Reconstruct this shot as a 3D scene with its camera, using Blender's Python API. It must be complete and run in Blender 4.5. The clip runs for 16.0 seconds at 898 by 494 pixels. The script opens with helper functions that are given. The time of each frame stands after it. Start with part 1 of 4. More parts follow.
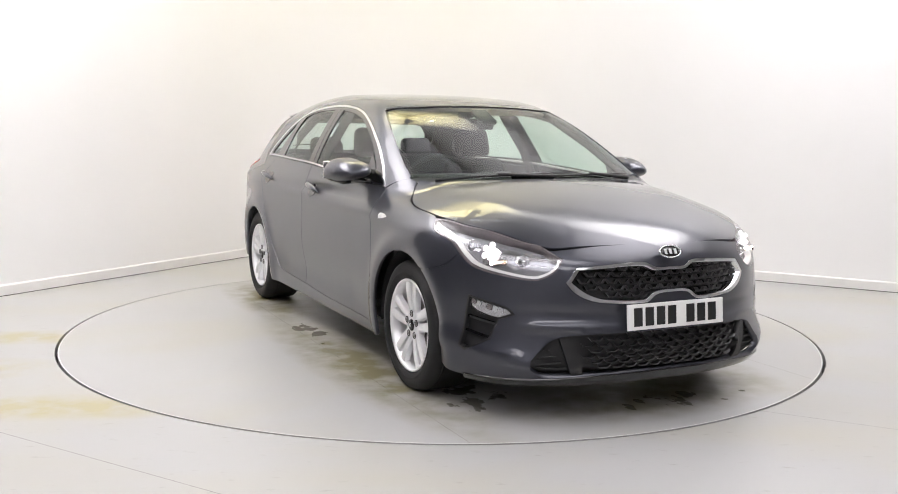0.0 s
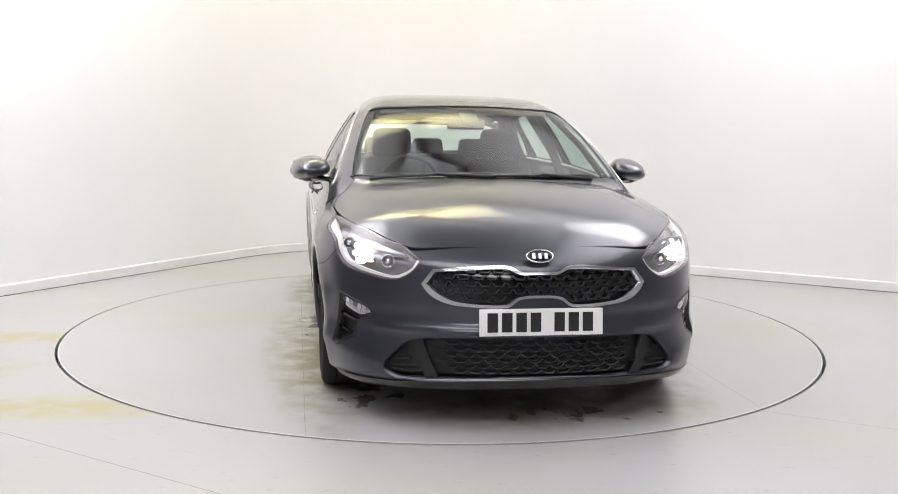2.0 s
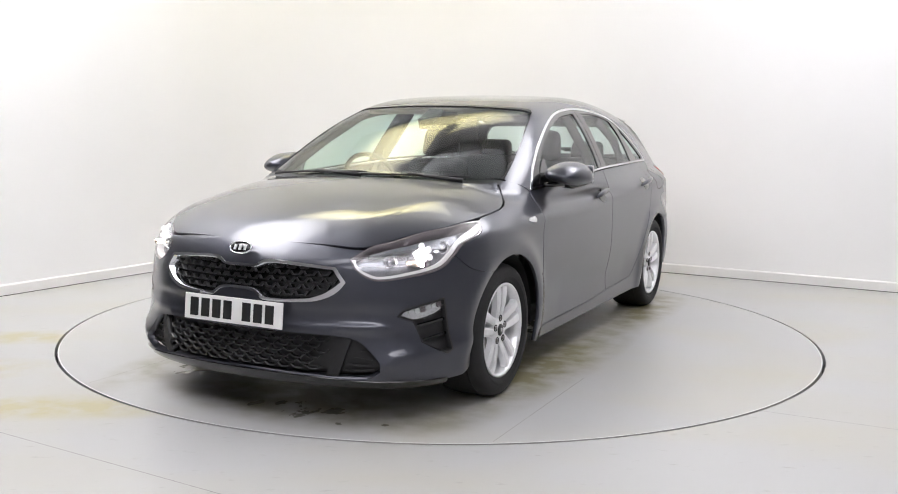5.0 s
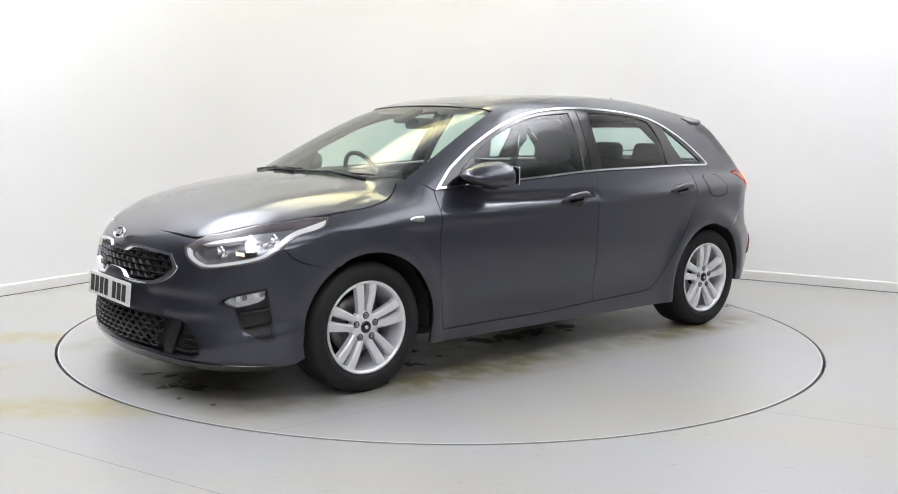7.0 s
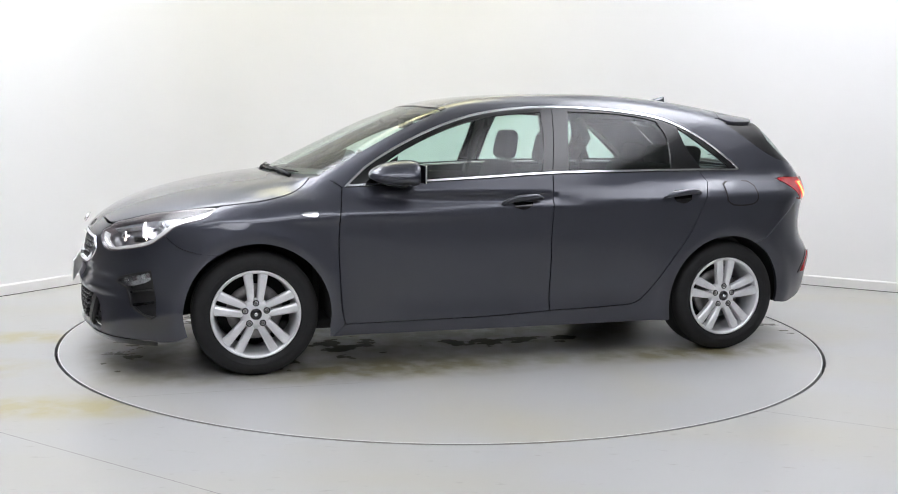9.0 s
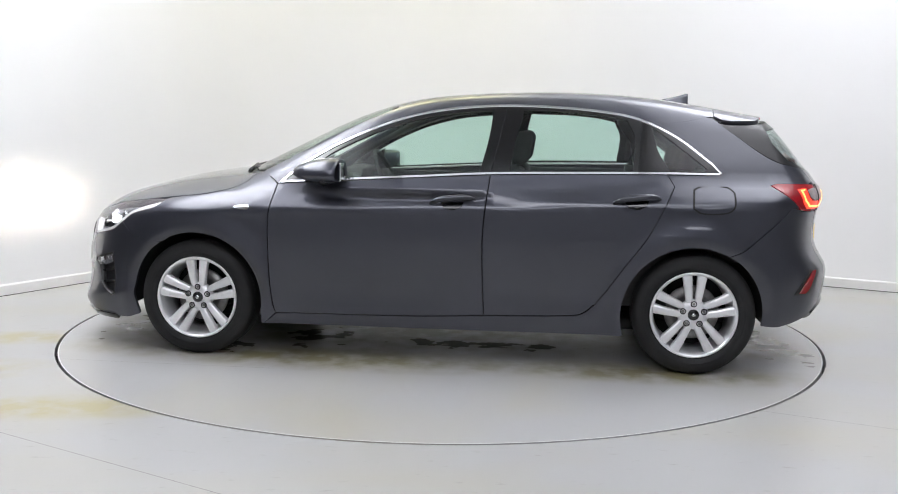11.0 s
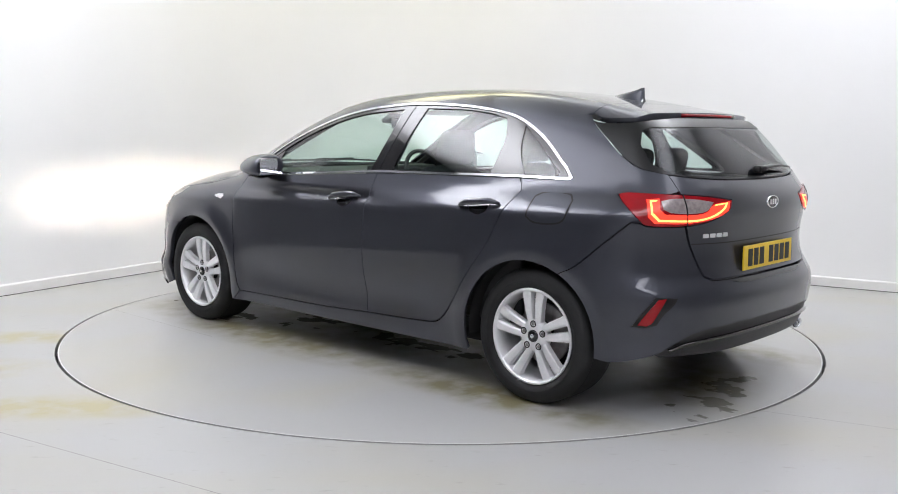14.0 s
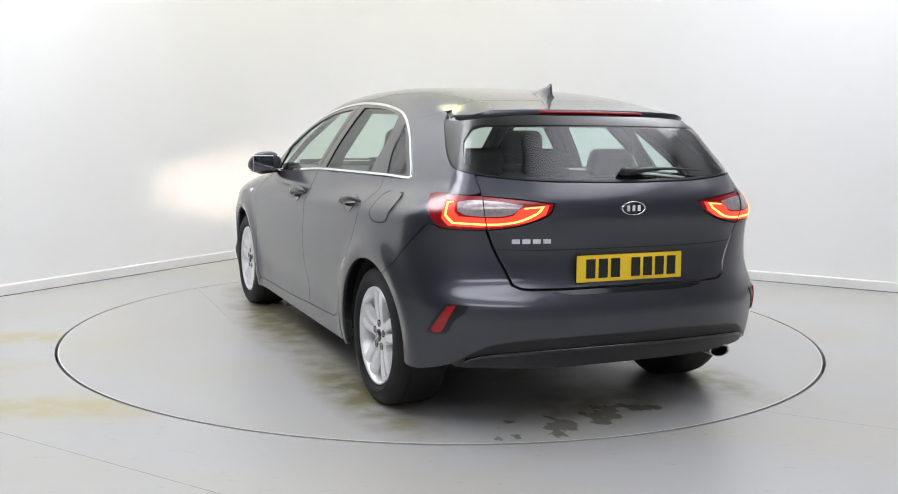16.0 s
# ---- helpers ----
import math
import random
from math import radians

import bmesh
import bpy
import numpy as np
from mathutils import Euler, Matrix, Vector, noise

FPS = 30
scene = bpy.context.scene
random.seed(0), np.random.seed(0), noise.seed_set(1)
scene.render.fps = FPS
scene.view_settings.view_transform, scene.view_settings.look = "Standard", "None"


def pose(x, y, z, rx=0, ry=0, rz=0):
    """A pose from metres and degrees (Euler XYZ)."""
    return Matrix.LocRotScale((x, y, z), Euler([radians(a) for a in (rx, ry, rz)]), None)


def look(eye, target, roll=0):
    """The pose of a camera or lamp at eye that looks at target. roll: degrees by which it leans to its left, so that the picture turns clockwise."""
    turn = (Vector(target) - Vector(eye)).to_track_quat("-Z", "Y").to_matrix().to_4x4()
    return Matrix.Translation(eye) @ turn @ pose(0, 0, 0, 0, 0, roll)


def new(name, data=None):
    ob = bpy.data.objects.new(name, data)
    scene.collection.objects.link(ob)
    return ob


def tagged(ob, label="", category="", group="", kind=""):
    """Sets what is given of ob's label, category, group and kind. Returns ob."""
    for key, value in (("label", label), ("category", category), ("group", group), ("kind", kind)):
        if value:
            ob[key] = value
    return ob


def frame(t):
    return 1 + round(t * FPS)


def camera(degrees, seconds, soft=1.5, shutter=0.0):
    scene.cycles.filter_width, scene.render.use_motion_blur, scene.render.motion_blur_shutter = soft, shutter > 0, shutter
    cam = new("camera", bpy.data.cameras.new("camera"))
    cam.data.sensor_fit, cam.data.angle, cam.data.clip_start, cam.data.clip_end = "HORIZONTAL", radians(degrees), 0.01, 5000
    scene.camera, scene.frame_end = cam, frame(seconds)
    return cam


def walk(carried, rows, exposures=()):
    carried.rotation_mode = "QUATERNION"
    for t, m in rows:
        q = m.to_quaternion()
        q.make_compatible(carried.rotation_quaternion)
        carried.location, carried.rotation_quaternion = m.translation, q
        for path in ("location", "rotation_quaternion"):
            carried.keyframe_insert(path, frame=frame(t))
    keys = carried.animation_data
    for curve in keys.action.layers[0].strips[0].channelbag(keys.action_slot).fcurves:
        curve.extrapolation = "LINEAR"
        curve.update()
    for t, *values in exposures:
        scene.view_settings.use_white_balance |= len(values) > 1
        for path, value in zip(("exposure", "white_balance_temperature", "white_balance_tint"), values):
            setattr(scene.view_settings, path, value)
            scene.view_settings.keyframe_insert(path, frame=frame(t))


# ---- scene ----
cam = camera(50.06, 16.0, soft=1.0)
EYE = Vector((0, -5.963, 1.269))
YAW, PITCH = radians(.376), radians(7.286)
AIM = EYE + Vector((math.sin(YAW) * math.cos(PITCH), math.cos(YAW) * math.cos(PITCH), -math.sin(PITCH)))
STAND = look(EYE, AIM, .866)
walk(cam, [(0.0, STAND), (16.0, STAND)],
     [(0, .31, 6660, 14), (3, .28, 6520, 13), (5, .26, 6480, 13), (7.5, .24, 6330, 11), (9, .20, 6270, 11), (12.5, .13, 6250, 12), (14.5, .13, 6270, 12), (16, .12, 6300, 11)])

# the turntable's turn: seconds, degrees
TURN = [(0, 26.02), (.5, 24.01), (1, 20.14), (1.5, 14.95), (2, 8.73), (2.5, 2.97), (3, -3.23), (3.5, -8.95), (4, -15.12), (4.5, -20.84), (5, -26.94),
        (6, -38.75), (7, -50.6), (7.5, -56.49), (8, -62.48), (8.5, -68.11), (9, -74.09), (10, -85.5), (11, -96.9), (11.5, -102.74), (12, -108.72), (12.5, -114.44),
        (13, -120.46), (13.5, -126.18), (14, -132.35), (14.5, -138.09), (15, -144.24), (15.5, -150.01), (16, -156.22)]


# ---- light: hanging lamps out of view light everything; the world behind the closed walls is dim ----
world = bpy.data.worlds.new("world")
scene.world = world
world.use_nodes = True
world.node_tree.nodes["Background"].inputs[0].default_value = (.9, .95, 1, 1)
world.node_tree.nodes["Background"].inputs[1].default_value = .05
PANEL_POWER = 5.4


# ---- materials ----
def material(name, col, rough=.5, metal=0.0, coat=0.0, vary=.0, scale=8.0, bump=0.0, bump_scale=60.0, rough_vary=0.0, emit=None, power=0.0, flakes=0.0):
    m = bpy.data.materials.new(name)
    m.use_nodes = True
    nt = m.node_tree
    b = nt.nodes["Principled BSDF"]
    b.inputs["Base Color"].default_value = (*col, 1)
    b.inputs["Roughness"].default_value = rough
    b.inputs["Metallic"].default_value = metal
    b.inputs["Coat Weight"].default_value = coat
    b.inputs["Coat Roughness"].default_value = .02
    co = nt.nodes.new("ShaderNodeTexCoord")
    if vary:
        n = nt.nodes.new("ShaderNodeTexNoise")
        n.inputs["Scale"].default_value, n.inputs["Detail"].default_value = scale, 6
        nt.links.new(co.outputs["Object"], n.inputs["Vector"])
        r = nt.nodes.new("ShaderNodeValToRGB")
        r.color_ramp.elements[0].position, r.color_ramp.elements[1].position = .3, .7
        r.color_ramp.elements[0].color = (*[c * (1 - vary) for c in col], 1)
        r.color_ramp.elements[1].color = (*[min(c * (1 + vary), 1) for c in col], 1)
        nt.links.new(n.outputs["Fac"], r.inputs["Fac"])
        nt.links.new(r.outputs["Color"], b.inputs["Base Color"])
    if rough_vary:
        n = nt.nodes.new("ShaderNodeTexNoise")
        n.inputs["Scale"].default_value, n.inputs["Detail"].default_value = scale * 1.7, 5
        nt.links.new(co.outputs["Object"], n.inputs["Vector"])
        r = nt.nodes.new("ShaderNodeMapRange")
        r.inputs["From Min"].default_value, r.inputs["From Max"].default_value = .3, .7
        r.inputs["To Min"].default_value, r.inputs["To Max"].default_value = rough - rough_vary, rough + rough_vary
        nt.links.new(n.outputs["Fac"], r.inputs["Value"])
        nt.links.new(r.outputs["Result"], b.inputs["Roughness"])
    if bump or flakes:
        n = nt.nodes.new("ShaderNodeTexNoise" if bump else "ShaderNodeTexVoronoi")
        n.inputs["Scale"].default_value = bump_scale if bump else 900
        nt.links.new(co.outputs["Object"], n.inputs["Vector"])
        u = nt.nodes.new("ShaderNodeBump")
        u.inputs["Strength"].default_value = bump or flakes
        u.inputs["Distance"].default_value = .002 if bump else .0002
        nt.links.new(n.outputs[0], u.inputs["Height"])
        nt.links.new(u.outputs["Normal"], b.inputs["Normal"])
    if emit:
        b.inputs["Emission Color"].default_value = (*emit, 1)
        b.inputs["Emission Strength"].default_value = power
    return m


def diffuser_material(name, col, power):
    """A wide cloth diffuser, brightest in its middle and fading to its hem."""
    m = material(name, (.85, .85, .84), .8, emit=col, power=power)
    nt = m.node_tree
    co, sep = nt.nodes.new("ShaderNodeTexCoord"), nt.nodes.new("ShaderNodeSeparateXYZ")
    nt.links.new(co.outputs["Generated"], sep.inputs[0])

    def calc(kind, a, b=None, c=None):
        k = nt.nodes.new("ShaderNodeMath")
        k.operation = kind
        for i, v in enumerate((a, b, c)):
            if isinstance(v, (int, float)):
                k.inputs[i].default_value = v
            elif v is not None:
                nt.links.new(v, k.inputs[i])
        return k.outputs[0]
    fade = []
    for axis in ("X", "Y"):
        u = calc("MULTIPLY_ADD", sep.outputs[axis], 2.0, -1.0)
        fade.append(calc("MAXIMUM", calc("SUBTRACT", 1.0, calc("MULTIPLY", u, u)), .0))
    glow = calc("POWER", calc("MULTIPLY", fade[0], fade[1]), .7)
    nt.links.new(calc("MULTIPLY", glow, power), nt.nodes["Principled BSDF"].inputs["Emission Strength"])
    return m


def glass_material(name, tint, ior=1.5):
    """Thin pane: light goes straight through, tinted; gloss by Fresnel."""
    m = bpy.data.materials.new(name)
    m.use_nodes = True
    nt = m.node_tree
    nt.nodes.remove(nt.nodes["Principled BSDF"])
    t, g, f, mix = (nt.nodes.new("ShaderNode" + k) for k in ("BsdfTransparent", "BsdfGlossy", "LayerWeight", "MixShader"))
    t.inputs["Color"].default_value = (*tint, 1)
    g.inputs["Roughness"].default_value = .01
    f.inputs["Blend"].default_value = .5
    p, q = nt.nodes.new("ShaderNodeMath"), nt.nodes.new("ShaderNodeMath")
    p.operation, q.operation = "POWER", "MULTIPLY_ADD"
    p.inputs[1].default_value, q.inputs[1].default_value, q.inputs[2].default_value = 4.6, .9, ((ior - 1) / (ior + 1)) ** 2 * 1.7
    nt.links.new(f.outputs["Facing"], p.inputs[0])
    nt.links.new(p.outputs[0], q.inputs[0])
    nt.links.new(q.outputs[0], mix.inputs[0])
    nt.links.new(t.outputs[0], mix.inputs[1])
    nt.links.new(g.outputs[0], mix.inputs[2])
    nt.links.new(mix.outputs[0], nt.nodes["Material Output"].inputs["Surface"])
    return m


STAINS = (((-1.75, -1.83, .95, .22, 5), (-2.35, -.45, .8, .2, 8), (-2.6, -1.3, .7, .3, 20)),
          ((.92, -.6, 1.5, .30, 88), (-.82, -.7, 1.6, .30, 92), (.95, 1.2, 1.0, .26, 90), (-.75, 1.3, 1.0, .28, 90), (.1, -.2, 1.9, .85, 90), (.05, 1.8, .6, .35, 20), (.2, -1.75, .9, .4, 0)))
WATER = ((.40, -.72, .42, .36, 20), (.47, .30, .75, .20, 92), (.25, 2.00, .62, .24, 8), (.74, -1.12, .30, .22, 0), (.35, -1.90, .55, .16, 0), (-.62, -1.50, .34, .26, 30), (-.80, .2, .6, .12, 90))


def floor_material(name, seam):
    """Grey floor paint with worn, yellowed and damp patches."""
    m = material(name, (.46, .455, .44), .34)
    nt = m.node_tree
    b = nt.nodes["Principled BSDF"]
    co = nt.nodes.new("ShaderNodeTexCoord")

    def noise_of(scale, detail, lo, hi, out_lo, out_hi, stretch=(1, 1, 1)):
        mp = nt.nodes.new("ShaderNodeMapping")
        mp.inputs["Scale"].default_value = stretch
        nt.links.new(co.outputs["Object"], mp.inputs["Vector"])
        n = nt.nodes.new("ShaderNodeTexNoise")
        n.inputs["Scale"].default_value, n.inputs["Detail"].default_value = scale, detail
        nt.links.new(mp.outputs["Vector"], n.inputs["Vector"])
        r = nt.nodes.new("ShaderNodeMapRange")
        r.inputs["From Min"].default_value, r.inputs["From Max"].default_value = lo, hi
        r.inputs["To Min"].default_value, r.inputs["To Max"].default_value = out_lo, out_hi
        nt.links.new(n.outputs["Fac"], r.inputs["Value"])
        return r.outputs["Result"]

    def blend(fac, a, col):
        x = nt.nodes.new("ShaderNodeMix")
        x.data_type = "RGBA"
        nt.links.new(fac, x.inputs[0])
        if isinstance(a, tuple):
            x.inputs[6].default_value = (*a, 1)
        else:
            nt.links.new(a, x.inputs[6])
        x.inputs[7].default_value = (*col, 1)
        return x.outputs[2]
    def stain(x, y, sx, sy, turn):
        """A soft oval patch at that place, broken up by noise."""
        mp = nt.nodes.new("ShaderNodeMapping")
        mp.vector_type = "TEXTURE"
        mp.inputs["Location"].default_value, mp.inputs["Rotation"].default_value, mp.inputs["Scale"].default_value = (x, y, 0), (0, 0, radians(turn)), (sx, sy, 1)
        nt.links.new(co.outputs["Object"], mp.inputs["Vector"])
        g = nt.nodes.new("ShaderNodeTexGradient")
        g.gradient_type = "SPHERICAL"
        nt.links.new(mp.outputs["Vector"], g.inputs["Vector"])
        k = nt.nodes.new("ShaderNodeMath")
        k.operation, k.use_clamp = "MULTIPLY", True
        nt.links.new(g.outputs["Fac"], k.inputs[0])
        nt.links.new(noise_of(7, 6, .35, .65, .3, 1.8), k.inputs[1])
        return k.outputs[0]
    c = blend(noise_of(.8, 2, .25, .75, 0, 1), (.45, .45, .445), (.41, .41, .405))
    c = blend(noise_of(.7, 3, .45, .80, 0, .6, (1, 1.8, 1)), c, (.44, .41, .30))
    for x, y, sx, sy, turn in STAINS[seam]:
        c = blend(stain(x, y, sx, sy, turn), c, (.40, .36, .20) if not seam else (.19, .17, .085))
    b.inputs["Roughness"].default_value = .30
    if seam:
        # water film: dark and glossy, broken into shreds
        wet = None
        for x, y, sx, sy, turn in WATER:
            k = stain(x, y, sx, sy, turn)
            if wet is not None:
                g = nt.nodes.new("ShaderNodeMath")
                g.operation = "MAXIMUM"
                nt.links.new(wet, g.inputs[0])
                nt.links.new(k, g.inputs[1])
                k = g.outputs[0]
            wet = k
        shred = nt.nodes.new("ShaderNodeMath")
        shred.operation = "MULTIPLY"
        nt.links.new(wet, shred.inputs[0])
        nt.links.new(noise_of(5, 8, .38, .62, .0, 1.5, (1.6, 1, 1)), shred.inputs[1])
        cut = nt.nodes.new("ShaderNodeMapRange")
        cut.inputs["From Min"].default_value, cut.inputs["From Max"].default_value = .45, .66
        nt.links.new(shred.outputs[0], cut.inputs["Value"])
        c = blend(cut.outputs["Result"], c, (.22, .21, .175))
        gloss = nt.nodes.new("ShaderNodeMapRange")
        gloss.inputs["To Min"].default_value, gloss.inputs["To Max"].default_value = .30, .10
        nt.links.new(cut.outputs["Result"], gloss.inputs["Value"])
        nt.links.new(gloss.outputs["Result"], b.inputs["Roughness"])
    else:
        c = blend(noise_of(11, 7, .64, .74, 0, .45, (1, 2.2, 1)), c, (.27, .26, .235))
    nt.links.new(c, b.inputs["Base Color"])
    return m


PAINT = material("grey_metallic_paint", (.050, .053, .068), .40, .72, coat=1.0, vary=.05, scale=3)
BLACK = material("black_plastic", (.012, .012, .013), .45, vary=.2, scale=30, bump=.15, bump_scale=300)
LATTICE = material("satin_black_lattice", (.013, .013, .014), .34, coat=.3, vary=.15, scale=20)
GLOSS = material("gloss_black_trim", (.006, .006, .007), .08, coat=.5, vary=.1, scale=4)
DARK = material("dark_underbody", (.008, .008, .009), .8, vary=.3, scale=12)
RUBBER = material("tyre_rubber", (.009, .009, .0095), .72, vary=.25, scale=14, bump=.3, bump_scale=120)
SILVER = material("silver_alloy", (.82, .82, .83), .30, .40, coat=.3, vary=.05, scale=20)
CHROME = material("polished_chrome", (.82, .83, .85), .06, 1.0, vary=.03, scale=10)
STEEL = material("brake_steel", (.30, .29, .28), .4, .9, vary=.2, scale=30)
GLASS = glass_material("tinted_glass", (.77, .92, .87), 1.48)
SCREEN = glass_material("windscreen_glass", (.80, .90, .84), 1.52)
DARKGLASS = glass_material("rear_window_glass", (.76, .84, .82), 1.48)
LENS = glass_material("clear_lens", (.93, .94, .95), 1.45)
REDLENS = material("red_lamp_plastic", (.30, .005, .010), .18, coat=.2, vary=.1, scale=10)
REDGLOW = material("red_lamp_glow", (.5, .02, .01), .3, emit=(1.0, .045, .02), power=1.6)
AMBER = material("lamp_light_bar", (.8, .3, .05), .3, emit=(1.0, .45, .10), power=2.6)
REVERSE = material("clear_lamp_insert", (.42, .36, .36), .2, .3, coat=.4, vary=.2, scale=60)
HOUSING = material("lamp_housing", (.32, .32, .34), .22, .6, vary=.15, scale=25)
SMOKE = material("smoky_lamp_insert", (.20, .17, .18), .15, .2, coat=.6, vary=.2, scale=30)
BEAM = material("headlamp_light", (1, .95, .85), .3, emit=(1.0, .76, .56), power=11000)
GLARE = material("headlamp_glare", (1, 1, 1), .3, emit=(1.0, .95, .95), power=9)
LOBE = material("glowing_glare_lobe", (1, 1, 1), .3, emit=(1.0, .95, .97), power=1.1)
DAYLIGHT = material("daytime_lamp_light", (.75, .75, .76), .25, .5, emit=(1.0, .97, .92), power=.28)
REFLECT = material("lamp_reflector", (.7, .7, .72), .14, .95, vary=.08, scale=30)
CLOTH = material("dark_seat_cloth", (.022, .022, .024), .85, vary=.2, scale=5)
CABIN = material("cabin_plastic", (.018, .018, .019), .6, vary=.15, scale=20)
LINING = material("pale_roof_lining", (.50, .47, .40), .9, vary=.06, scale=30)
WHITEPLATE = material("white_plate", (.88, .88, .86), .3, vary=.03, scale=15)
YELLOWPLATE = material("yellow_plate", (.90, .62, .03), .3, vary=.04, scale=15)
INK = material("black_ink", (.012, .012, .012), .45, vary=.1, scale=30)
PALEWALL = material("pale_grey_wall_paint", (.46, .46, .47), .7, vary=.1, scale=1.2, bump=.1, bump_scale=25)
BACKWALL = material("dark_reflection_wall", (.07, .07, .074), .7, vary=.1, scale=1.2, bump=.1, bump_scale=25)
WALL = material("white_wall_paint", (.86, .855, .845), .6, vary=.02, scale=.8, bump=.08, bump_scale=25)
CEIL = material("grey_ceiling_paint", (.45, .45, .44), .7, vary=.05, scale=1.5, bump=.1, bump_scale=20)
SKIRT = material("white_gloss_skirting", (.78, .77, .75), .35, vary=.04, scale=5, bump=.08, bump_scale=30)
SOFTTUBE = material("softly_lit_top", (.9, .9, .9), .5, emit=(.90, .94, 1.0), power=1.5)
TUBE = diffuser_material("lit_diffuser", (.965, .962, 1.0), PANEL_POWER)
MIDTUBE = diffuser_material("wide_lit_diffuser", (.965, .962, 1.0), PANEL_POWER * .64)
DIMTUBE = diffuser_material("dimmer_lit_diffuser", (.955, .962, 1.0), PANEL_POWER * .30)
WARMTUBE = diffuser_material("lit_yellowish_diffuser", (1.0, .92, .48), PANEL_POWER * .45)
FRIT = material("black_frit", (.006, .006, .006), .28, vary=.1, scale=20)
FRAME = material("white_lamp_frame", (.75, .75, .74), .4, vary=.03, scale=8)
GAP = material("dark_gap", (.006, .006, .005), .8, vary=.4, scale=20)
JOINT = material("dirty_joint", (.27, .26, .23), .6, vary=.4, scale=9)
FLOOR = floor_material("painted_floor", 0)
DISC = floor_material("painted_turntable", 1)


# ---- the car's outer skin, as one smooth field: below 0 inside, nose towards -y ----
def spline(points):
    """A natural cubic through (x, y) points, straight past its ends."""
    px, py = np.array(points, float).T
    n = len(px)
    h = np.diff(px)
    a, r = np.eye(n), np.zeros(n)
    for i in range(1, n - 1):
        a[i, i - 1:i + 2] = h[i - 1], 2 * (h[i - 1] + h[i]), h[i]
        r[i] = 6 * ((py[i + 1] - py[i]) / h[i] - (py[i] - py[i - 1]) / h[i - 1])
    m = np.linalg.solve(a, r)

    def value(v):
        v = np.asarray(v, float)
        c = np.clip(v, px[0], px[-1])
        i = np.clip(np.searchsorted(px, c) - 1, 0, n - 2)
        d, e, hh = c - px[i], px[i + 1] - c, h[i]
        out = (m[i] * e ** 3 + m[i + 1] * d ** 3) / (6 * hh) + (py[i] / hh - m[i] * hh / 6) * e + (py[i + 1] / hh - m[i + 1] * hh / 6) * d
        lo = (py[1] - py[0]) / h[0] - h[0] * m[1] / 6
        hi = (py[-1] - py[-2]) / h[-1] + h[-1] * m[-2] / 6
        return out + np.minimum(v - px[0], 0) * lo + np.maximum(v - px[-1], 0) * hi
    return value


def smax(a, b, k):
    return np.maximum(a, b) + np.maximum(k - np.abs(a - b), 0) ** 2 / (4 * k)


def smin(a, b, k):
    return -smax(-a, -b, k)


def ramp(v, a, b):
    t = np.clip((np.asarray(v, float) - a) / (b - a), 0, 1)
    return t * t * (3 - 2 * t)


def bell(v, c, w):
    return np.exp(-((np.asarray(v, float) - c) / w) ** 2)


plan_half = spline([(-2.2, .80), (-1.75, .862), (-1.3, .893), (-.8, .899), (0, .90), (.8, .902), (1.3, .897), (1.7, .868), (2.1, .815)])
side_shape = spline([(.12, -.06), (.2, -.035), (.3, -.018), (.45, -.008), (.62, 0), (.75, -.002), (.86, -.012), (.94, -.035), (1.0, -.066), (1.08, -.12)])
nose_line = spline([(.12, -2.12), (.18, -2.175), (.24, -2.205), (.32, -2.215), (.42, -2.208), (.52, -2.20), (.62, -2.185), (.70, -2.16), (.76, -2.12), (.84, -2.03), (.95, -1.85)])
tail_line = spline([(.16, 1.97), (.24, 2.03), (.34, 2.08), (.46, 2.10), (.56, 2.095), (.63, 2.05), (.70, 2.03), (.82, 2.036), (.93, 2.045), (.99, 2.02), (1.04, 1.985), (1.2, 1.855), (1.34, 1.74), (1.45, 1.65)])
bonnet_line = spline([(-2.25, .70), (-2.05, .80), (-1.87, .868), (-1.7, .917), (-1.5, .960), (-1.3, .990), (-1.1, 1.010), (-.85, 1.022), (-.3, 1.03), (.4, 1.05), (1.2, 1.085), (1.8, 1.07)])
roof_line = spline([(-1.35, .915), (-1.1, 1.050), (-.86, 1.168), (-.615, 1.285), (-.41, 1.362), (-.25, 1.404), (.06, 1.443), (.42, 1.460), (.79, 1.458), (1.18, 1.425), (1.4, 1.392), (1.6, 1.358), (1.8, 1.328)])
HUB_F, HUB_R, HUB_Z = -1.325, 1.325, .312


